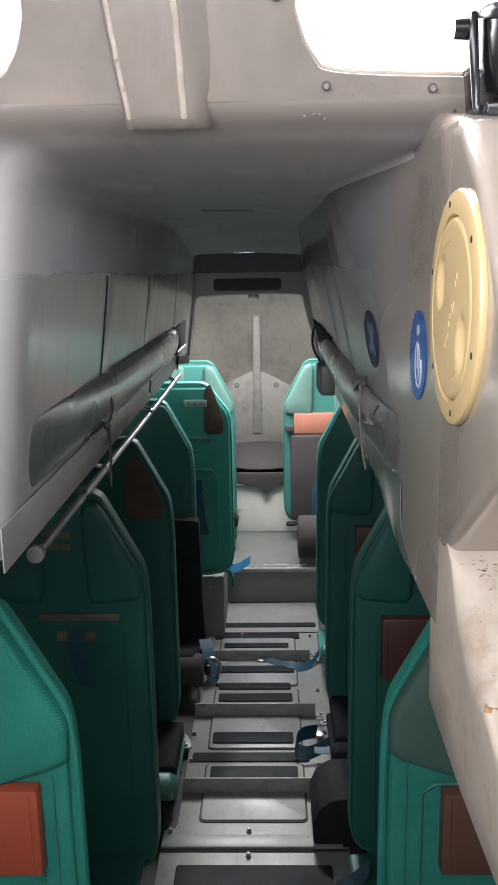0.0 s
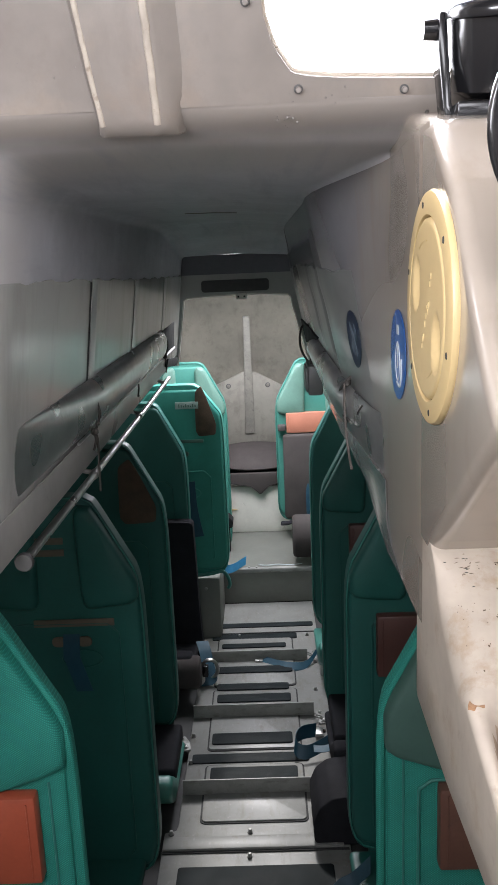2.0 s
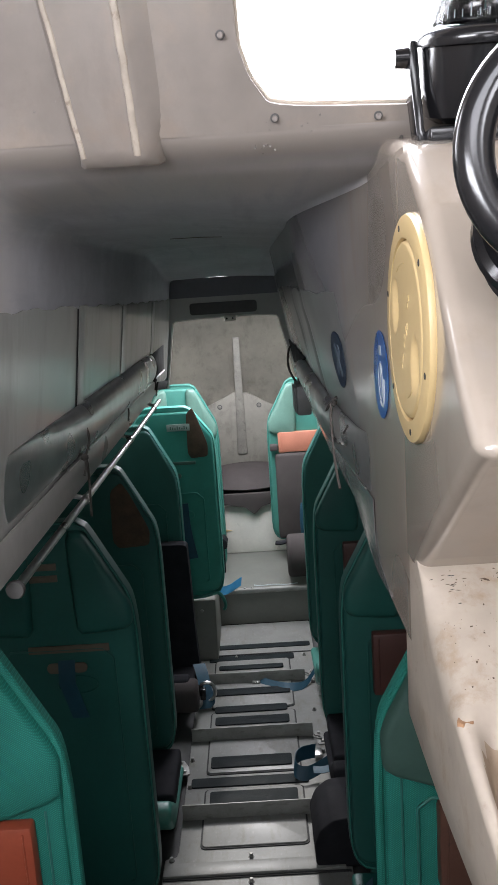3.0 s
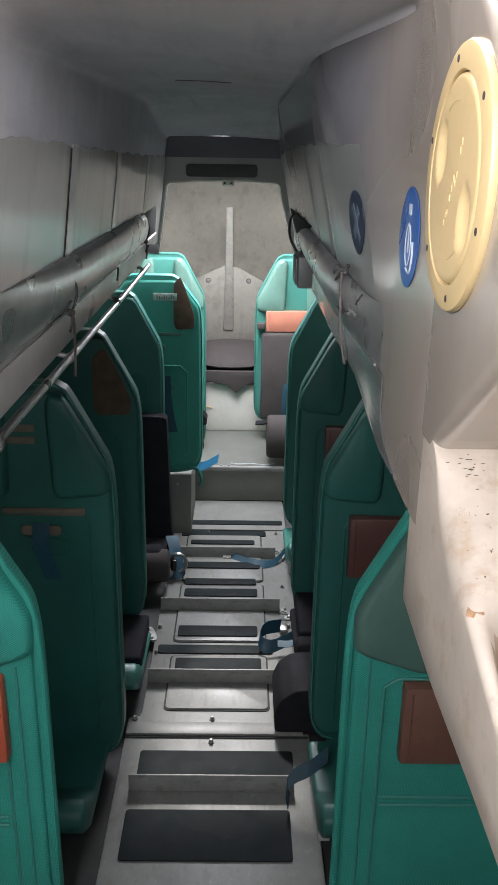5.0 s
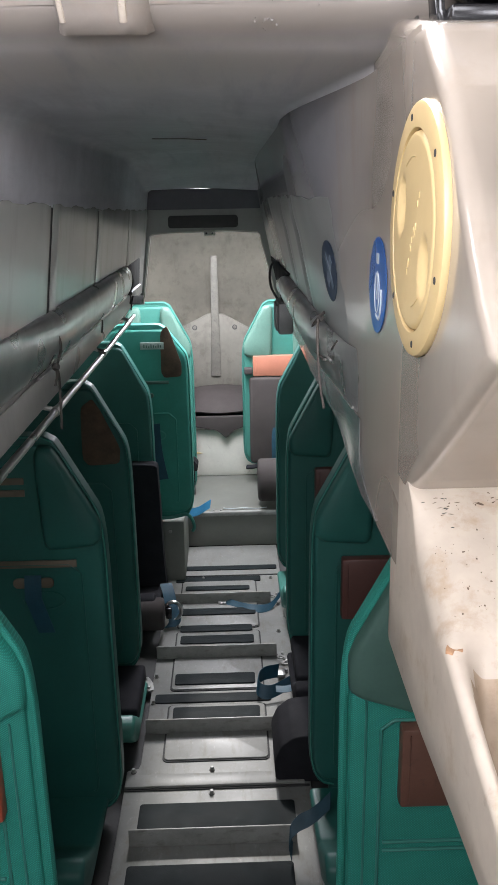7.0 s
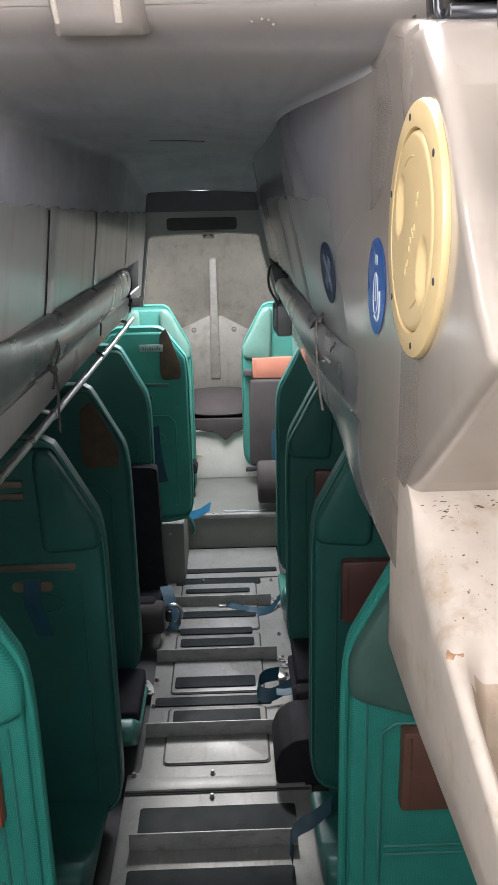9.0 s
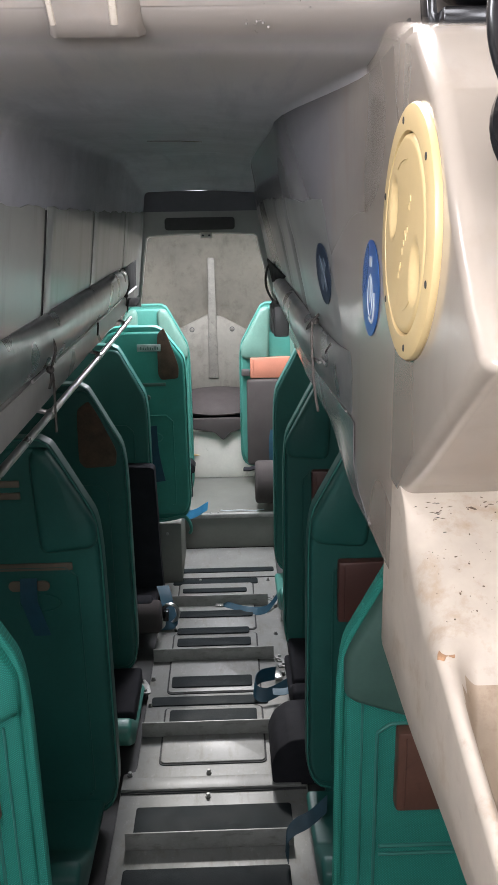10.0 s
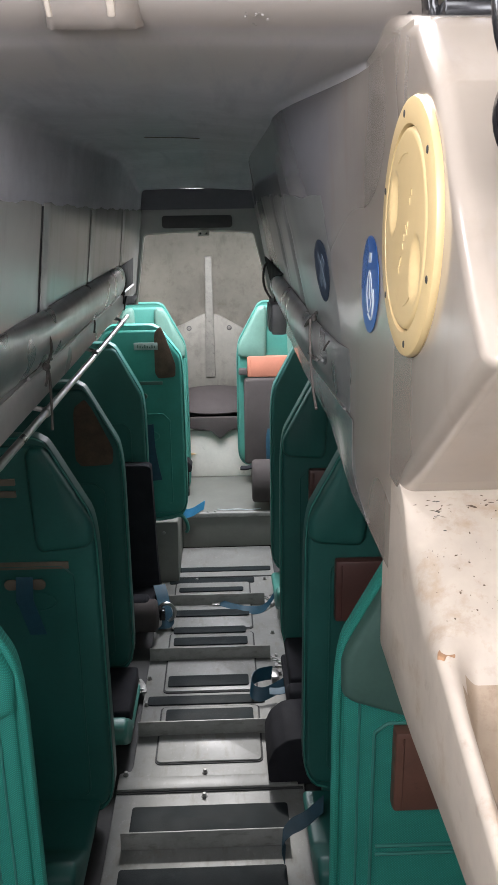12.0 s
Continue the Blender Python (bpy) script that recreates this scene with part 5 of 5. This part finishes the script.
# ---- wall rolls, hand rail, cords ----
def sheet_loft(name, sections, mat, ob, label=""):
    """One skin over a row of open cross-sections, closed at both ends."""
    bm = bmesh.new()
    rings = [[bm.verts.new(p) for p in ring] for ring in sections]
    for a, b in zip(rings, rings[1:]):
        for j in range(len(a) - 1):
            bm.faces.new((a[j], a[j + 1], b[j + 1], b[j]))
    bm.faces.new(rings[0])
    bm.faces.new(rings[-1])
    bmesh.ops.recalc_face_normals(bm, faces=bm.faces[:])
    return part(name, bm, mat, ob, label, 70)


def dents(rng, count, y0, y1):
    """Small random dimples as (y, angle, size, depth)."""
    return [(rng.uniform(y0, y1), rng.uniform(-70, 80), rng.uniform(0.012, 0.04), rng.uniform(0.0002, 0.0008)) for k in range(count)]


def dimple(marks, y, a):
    return sum(deep * math.exp(-((y - my) ** 2 / size ** 2 + ((a - ma) * 0.0007) ** 2 / (0.4 * size) ** 2)) for my, ma, size, deep in marks)


def port_roll():
    """A rolled silver-grey sheet tied in a shelf of the lining."""
    x, far, stop = -0.232, 3.20, 2.82
    ob = thing("sheet_roll", (x, 2.25, 1.49), "dented silver-grey sheet roll tied along the wall", "sheet roll", "sheet rolls")
    marks = dents(random.Random(2), 70, 1.2, stop)
    rings = []
    for i in range(91):
        ring = []
        for j in range(25):
            g = j / 24
            deg = -95 + 190 * g
            a = radians(deg)
            y0 = between([(0.0, 1.305), (0.06, 1.290), (0.8, 1.288), (0.93, 1.32), (1.0, 1.37)], g)
            y = y0 + (stop - y0) * (i / 90) ** 1.3
            low, high = 1.494 - 0.007 * (y - 1.3), 1.587 - 0.008 * (y - 1.3)
            z = 0.5 * (low + high) + 0.5 * (high - low) * math.sin(a)
            full = ease(1.28, 1.85, y)
            ring.append((wall_x(-1, y, z) + 0.0030 * ease(1.28, 1.33, y) + (0.002 + 0.024 * full) * max(0.0, math.cos(a)) - dimple(marks, y, deg) * (0.2 + 0.8 * full), y, z))
        rings.append(ring)
    sheet_loft("roll", rings, FOIL, ob)
    cap = [(stop - 0.06, 1.568), (far + 0.06, 1.570), (far, 1.488), (stop - 0.02, 1.492)]
    part("end_flap", prism(cap, "x", x + 0.001, x + 0.009, 0.002), RUBBER, ob, "black rubber end flap")
    part("lower_sheet", prism([(1.165, 1.433), (far - 0.10, 1.433), (far - 0.02, 1.483), (1.165, 1.487)], "x", x, x + 0.002, 0.0005), FOIL2, ob, "dull grey sheet under the roll")
    part("sheet_edge", tube([(x + 0.008, 1.62, 1.492), (x + 0.010, far, 1.484)], 0.0028, 8), STEEL, ob)
    part("lower_flap", prism([(far - 0.28, 1.450), (far - 0.22, 1.470), (far + 0.10, 1.436), (far - 0.02, 1.420)], "x", x + 0.006, x + 0.012, 0.001), RUBBER, ob)
    for y, drop in ((1.72, 0.11), (2.85, 0.05)):
        loop = [(x + 0.002, y, 1.578), (x + 0.018, y - 0.004, 1.560), (x + 0.027, y, 1.530), (x + 0.019, y + 0.006, 1.500), (x + 0.012, y, 1.490)]
        part("tie_cord", tube(smooth_line(loop), 0.0024, 6), CORD, ob)
        part("cord_knot", lathe([(0, -0.007), (0.006, -0.004), (0.0075, 0.0), (0.006, 0.005), (0, 0.008)], (x + 0.016, y - 0.004, 1.492), (0.2, 0.6, 1), 10), CORD, ob)
        part("cord_end", tube(smooth_line([(x + 0.016, y, 1.490), (x + 0.018, y + 0.008, 1.47), (x + 0.016, y + 0.004, 1.49 - drop)]), 0.0024, 6), CORD, ob)
        part("cord_end", tube(smooth_line([(x + 0.016, y, 1.490), (x + 0.020, y - 0.018, 1.478), (x + 0.018, y - 0.03, 1.465)]), 0.0022, 6), CORD, ob)
    part("tie_cord", tube(smooth_line([(x + 0.014, 2.28, 1.492), (x + 0.014, 2.28, 1.482), (x + 0.012, 2.275, 1.462)]), 0.0024, 6), CORD, ob)
    return ob


def starboard_roll():
    """The roll opposite: it flattens onto the lining towards the helm and ends in a black corner."""
    ob = thing("sheet_roll", (0.22, 1.9, 1.52), "dented silver-grey sheet roll flattened onto the wall", "sheet roll", "sheet rolls")
    marks = dents(random.Random(8), 80, 1.25, 2.4)
    rings = []
    for i in range(81):
        f = i / 80
        ring = []
        for j in range(25):
            g = j / 24
            deg = -95 + 190 * g
            a = radians(deg)
            y0 = 1.256 + 0.030 * g
            y = y0 + f * (2.40 - 0.33 * g - y0)
            low = 1.512 + 0.020 * ease(1.35, 2.2, y)
            high = 1.590 + 0.014 * ease(1.30, 1.6, y)
            z = 0.5 * (low + high) + 0.5 * (high - low) * math.sin(a)
            full = ease(1.26, 1.62, y)
            ring.append((wall_x(1, y, z) + 0.0010 - 0.0050 * ease(1.26, 1.34, y) - (0.001 + 0.023 * full) * max(0.0, math.cos(a)) + dimple(marks, y, deg) * (0.2 + 0.8 * full), y, z))
        rings.append(ring)
    sheet_loft("roll", rings, FOIL, ob)
    part("end_flap", prism([(2.72, 1.603), (2.02, 1.614), (2.20, 1.585), (2.44, 1.562)], "x", 0.2045, 0.2105, 0.0015), RUBBER, ob, "black rubber end flap")
    part("lower_sheet", wall_sheet(1, lambda z: between([(1.43, 1.145), (1.4445, 1.158), (1.473, 1.207), (1.515, 1.256)], z), lambda z: 3.28, 1.429, lambda y: 1.513 + 0.018 * ease(1.35, 2.2, y), -0.0050, 24, 6, 0.0012, lambda u, v: -0.0030 * (1 - ease(0.0, 0.10, u)) + 0.0012 * math.sin(21 * u + 2 * v) + 0.001 * math.sin(55 * u)), FOIL3, ob, "glossy grey sheet under the roll")
    part("sheet_edge", tube(smooth_line([(0.2300, 1.30, 1.515), (0.2230, 1.45, 1.520), (0.2150, 1.60, 1.534), (0.2110, 1.87, 1.545), (0.2130, 2.37, 1.549)]), 0.0017, 8), STEEL, ob)
    part("tie_cord", tube(smooth_line([(0.213, 1.455, 1.612), (0.204, 1.465, 1.600), (0.202, 1.50, 1.586), (0.203, 1.565, 1.560), (0.206, 1.51, 1.549), (0.208, 1.42, 1.553)]), 0.0022, 6), CORD, ob)
    part("cord_knot", lathe([(0, -0.009), (0.003, -0.006), (0.004, 0.0), (0.003, 0.006), (0, 0.009)], (0.207, 1.435, 1.606), (0.3, 1.0, 0.2), 10), CORD, ob)
    part("cord_knot", lathe([(0, -0.005), (0.002, -0.003), (0.003, 0.0), (0.002, 0.003), (0, 0.005)], (0.205, 1.375, 1.562), (0.2, 1.0, -0.3), 10), METAL, ob)
    part("cord_end", tube(smooth_line([(0.205, 1.38, 1.563), (0.202, 1.345, 1.572), (0.203, 1.305, 1.574)]), 0.0018, 6), METAL, ob)
    part("tie_cord", tube(smooth_line([(0.210, 1.78, 1.552), (0.203, 1.80, 1.556), (0.206, 1.77, 1.540)]), 0.0022, 6), CORD, ob)
    return ob


FOIL3 = material("glossy_grey_sheet", (0.30, 0.30, 0.29), rough=0.17, metal=0.6, spread=0.2, scale=7, grain=30, bump=0.06, stain=(0.22, 0.21, 0.19), stain_at=0.6)
FOIL2 = material("dull_grey_sheet", (0.36, 0.345, 0.325), rough=0.32, metal=0.3, spread=0.2, scale=7, grain=40, bump=0.04, stain=(0.20, 0.18, 0.16), stain_at=0.62)
port_roll()
starboard_roll()

rail = thing("hand_rail", (-0.235, 2.2, 1.37), "stainless steel hand rail with brackets below the wall", "hand rail")
part("rail_bar", tube([(-0.235, 1.30, 1.406), (-0.235, 1.75, 1.400), (-0.235, 2.4, 1.393), (-0.235, 3.08, 1.392)], 0.0068, 14), STEEL, rail)
part("end_cap", lathe([(0, 0.003), (0.0115, 0.002), (0.013, -0.002), (0.012, -0.008)], (-0.235, 1.300, 1.406), (0, -1, 0.02), 20), SLOT, rail)
for y in (1.775, 2.37, 2.92):
    part("sleeve", lathe([(0.0068, -0.012), (0.0088, -0.010), (0.0088, 0.010), (0.0068, 0.012)], (-0.235, y, 1.40 - 0.006 * (y - 1.7)), (0, 1, 0), 16), STEEL, rail)
    part("bracket", tube([(-0.236, y, 1.402), (-0.262, y - 0.012, 1.412), (-0.268, y - 0.014, 1.434)], 0.005, 8), STEEL, rail)

junction = thing("junction_box", (0.205, 2.75, 1.40), "dark grey cable box hanging from cords on the wall", "junction box")
part("box_body", box(0.196, 0.228, 2.63, 2.74, 1.412, 1.478, 0.005), GREYBOX, junction)
part("box_lid", box(0.192, 0.196, 2.64, 2.73, 1.418, 1.472, 0.0015), GREYBOX, junction)
part("cable", tube(smooth_line([(0.205, 2.74, 1.47), (0.195, 2.86, 1.485), (0.197, 3.0, 1.50), (0.207, 3.08, 1.525), (0.222, 3.06, 1.535)]), 0.003, 6), CORD, junction)
part("cable", tube(smooth_line([(0.205, 2.66, 1.475), (0.208, 2.70, 1.50), (0.215, 2.78, 1.51), (0.222, 2.84, 1.50)]), 0.0025, 6), CORD, junction)
junction.location += Vector((-0.009, -0.56, 0.070))
loose = thing("loose_cord", (0.205, 1.45, 1.49), "pale loose cord hanging from the wall roll", "cord")
part("strand", tube(smooth_line([(0.205, 1.462, 1.604), (0.2035, 1.455, 1.575), (0.204, 1.440, 1.535), (0.205, 1.415, 1.507), (0.206, 1.392, 1.492)]), 0.0018, 6), GREYCORD, loose)
part("strand", tube(smooth_line([(0.210, 1.300, 1.598), (0.206, 1.31, 1.588), (0.209, 1.34, 1.580)]), 0.0012, 6), CORD, loose)

# ---- belts and bits on the floor ----
def belt(label, line, width_dir, width=0.04, mat=None):
    ob = thing("seat_belt", line[0], label, "seat belt", "loose seat belts")
    part("webbing", ribbon(smooth_line(line, 5), width_dir, width), mat or BELT, ob)
    return ob


b = belt("blue seat belt lying across the aisle floor", [(0.29, 3.70, 0.04), (0.235, 3.62, 0.012), (0.16, 3.60, 0.016), (0.09, 3.64, 0.012), (0.035, 3.68, 0.014)], (0.15, 0.8, 0.55))
part("tongue", box(0.005, 0.04, 3.66, 3.70, 0.012, 0.016, 0.001), STEEL, b)
b = belt("dark blue seat belt loop hanging over the aisle edge", [(0.238, 3.065, 0.035), (0.215, 3.045, 0.045), (0.18, 3.015, 0.055), (0.158, 2.975, 0.055), (0.160, 2.94, 0.04), (0.195, 2.93, 0.032), (0.245, 2.95, 0.04), (0.30, 2.975, 0.06)], (0.15, 0.55, 0.8), 0.05)
part("buckle", box(0.236, 0.266, 3.055, 3.105, 0.01, 0.024, 0.004), STEEL, b)
b = belt("blue seat belt with steel buckle beside the aisle", [(-0.222, 3.60, 0.150), (-0.208, 3.56, 0.125), (-0.192, 3.51, 0.075), (-0.180, 3.48, 0.03), (-0.20, 3.46, 0.012)], (1, 0.15, 0), 0.052)
part("buckle", tube([(-0.185 + 0.034 * math.cos(a), 3.49, 0.075 + 0.042 * math.sin(a)) for a in [2 * math.pi * k / 20 for k in range(20)]], 0.008, 8, True), STEEL, b)
part("buckle_body", box(-0.215, -0.19, 3.46, 3.49, 0.05, 0.10, 0.005), BLACK, b)
belt("blue seat belt folded on the platform edge", [(-0.165, 4.312, 0.197), (-0.125, 4.306, 0.203), (-0.095, 4.312, 0.210), (-0.065, 4.33, 0.222), (-0.036, 4.345, 0.234)], (0.12, 0.25, 0.9), 0.046, BELT_BRIGHT)
belt("blue seat belt hanging down a seat edge", [(-0.275, 3.946, 0.78), (-0.272, 3.944, 0.68), (-0.262, 3.941, 0.60), (-0.246, 3.938, 0.515)], (1, 0, 0.12), 0.062)
belt("blue seat belt hanging by the near aisle seat", [(0.33, 2.20, 0.17), (0.28, 2.20, 0.12), (0.24, 2.195, 0.10), (0.216, 2.18, 0.075), (0.222, 2.17, 0.03)], (0.1, 0.6, 0.8), 0.045, DARKBELT)
belt("short blue belt end by the leg flap", [(0.222, 2.93, 0.045), (0.26, 2.92, 0.05), (0.30, 2.93, 0.055)], (0, 1, 0.3), 0.03)

# dark cushions on the bow bench
bench_pad = thing("bench_cushion", (0.0, 5.1, 0.475), "dark grey-brown cushion slumped on the bow bench", "cushion")
top_bm = lathe([(0.0, 0.05), (0.10, 0.046), (0.20, 0.032), (0.26, 0.014), (0.275, 0.0), (0.26, -0.012), (0.0, -0.02)], (0, 0, 0), (0, 0, 1), 40)
for v in top_bm.verts:
    v.co = (0.02 + v.co.x * 1.05, 5.11 + v.co.y * 0.75, 0.612 + v.co.z + 0.12 * v.co.y)
part("cushion_top", top_bm, GREY_CLOTH, bench_pad)
part("cushion_fold", prism(soften([(-0.30, 0.53), (-0.12, 0.50), (0.0, 0.478), (0.05, 0.43), (0.10, 0.48), (0.20, 0.505), (0.30, 0.52), (0.30, 0.56), (-0.30, 0.56)], 0.15, 3), "y", 4.885, 4.915, 0.006, 3), GREY_CLOTH, bench_pad)
part("cushion_core", box(-0.30, 0.30, 4.96, 5.34, 0.477, 0.60, 0.01), BLACK_CLOTH, bench_pad)

scrap = thing("torn_scrap", (-0.11, 4.918, 0.335), "torn pale yellow scrap on the bench front", "scrap")
part("scrap_sheet", prism([(-0.145, 0.346), (-0.12, 0.341), (-0.086, 0.334), (-0.118, 0.329), (-0.138, 0.322)], "y", 4.9145, 4.9195, 0.0006), CREAM, scrap)

# anchor plates of the belts along the aisle edge
def belt_anchor(x, y, turn):
    ob = thing("belt_anchor", (x, y, 0.0), "worn steel belt anchor plate bolted to the floor edge", "belt anchor", "belt anchors")
    c0, s0 = math.cos(turn), math.sin(turn)

    def at(u, v, z):
        return (x + u * c0 - v * s0, y + u * s0 + v * c0, z)

    base = prism(soften([(-0.022, -0.045), (0.018, -0.050), (0.024, 0.0), (0.016, 0.046), (-0.018, 0.040), (-0.012, 0.0)], 0.2, 3), "z", 0.001, 0.006, 0.001)
    for v in base.verts:
        v.co = at(v.co.x, v.co.y, v.co.z)
    part("anchor_plate", base, METAL, ob)
    part("anchor_eye", tube([at(0.0, -0.02, 0.012 + 0.0) if k == 0 else at(0.015 * math.cos(2 * math.pi * k / 14) - 0.015, -0.02 + 0.010 * math.sin(2 * math.pi * k / 14), 0.012 + 0.012 * math.sin(math.pi * k / 14)) for k in range(14)], 0.003, 6, True), METAL, ob)
    for v in (-0.032, 0.028):
        part("anchor_bolt", lathe([(0, 0.008), (0.004, 0.0078), (0.0058, 0.006), (0.006, 0.0)], at(0.002, v, 0.006), (0, 0, 1), 10), STEEL, ob)
    return ob


belt_anchor(0.268, 3.205, 0.2)
belt_anchor(0.268, 3.72, -0.1)
belt_anchor(-0.262, 3.05, 0.3)

cord = thing("edge_cord", (0.14, 4.362, 0.196), "pale cord lying along the platform edge", "cord")
part("strand", tube(smooth_line([(0.03, 4.368, 0.1985), (0.07, 4.356, 0.1985), (0.13, 4.364, 0.1985), (0.20, 4.352, 0.1985), (0.26, 4.366, 0.1985)]), 0.0025, 6), WHITE, cord)
for x in (0.019, -0.02):
    bolt(x, 4.336, 0.195, (0, 0, 1), METAL, "small bolt in the platform edge", 0.006)
rest = thing("foot_rest", (-0.115, 4.62, 0.19), "black rubber foot rest beside the bow seat", "foot rest")
part("rest_stem", box(-0.150, -0.125, 4.60, 4.64, 0.19, 0.35, 0.004), RUBBER, rest)
part("rest_pad", prism(soften([(-0.155, 0.385), (-0.125, 0.40), (-0.103, 0.372), (-0.108, 0.34), (-0.155, 0.335)], 0.25, 4), "y", 4.57, 4.66, 0.006, 3), RUBBER, rest)
belt("blue seat belt hanging beside the grey bow cushion", [(0.325, 4.700, 0.54), (0.318, 4.694, 0.50), (0.316, 4.690, 0.42), (0.318, 4.692, 0.36)], (1, 0.1, 0), 0.022)
part("cushion_base", box(0.160, 0.205, 4.705, 4.748, 0.842, 0.876, 0.006), GREY_CLOTH, pale_seat, "dark cloth tab under the head cushion")
part("worn_strip", prism([(-0.308, 0.966), (-0.195, 0.966), (-0.195, 0.981), (-0.308, 0.981)], "y", 3.9465, 3.9515, 0.0008), FADED, bow_seat, "worn strip of old glue")
part("press_stud", lathe([(0, 0.004), (0.010, 0.0035), (0.0125, 0.0)], (-0.277, 3.9505, 0.914), (0, -1, 0), 20), FADED, bow_seat)
# Cream colour mimics the bow light caught along the opening's edge.
structure("arch_lip", tube([(u, 3.506, v - 0.001) for u, v in arch[1:11]], 0.0055, 8), LIP, "pale lip round the trunk end opening, coloured as lit from the bow", "trim")
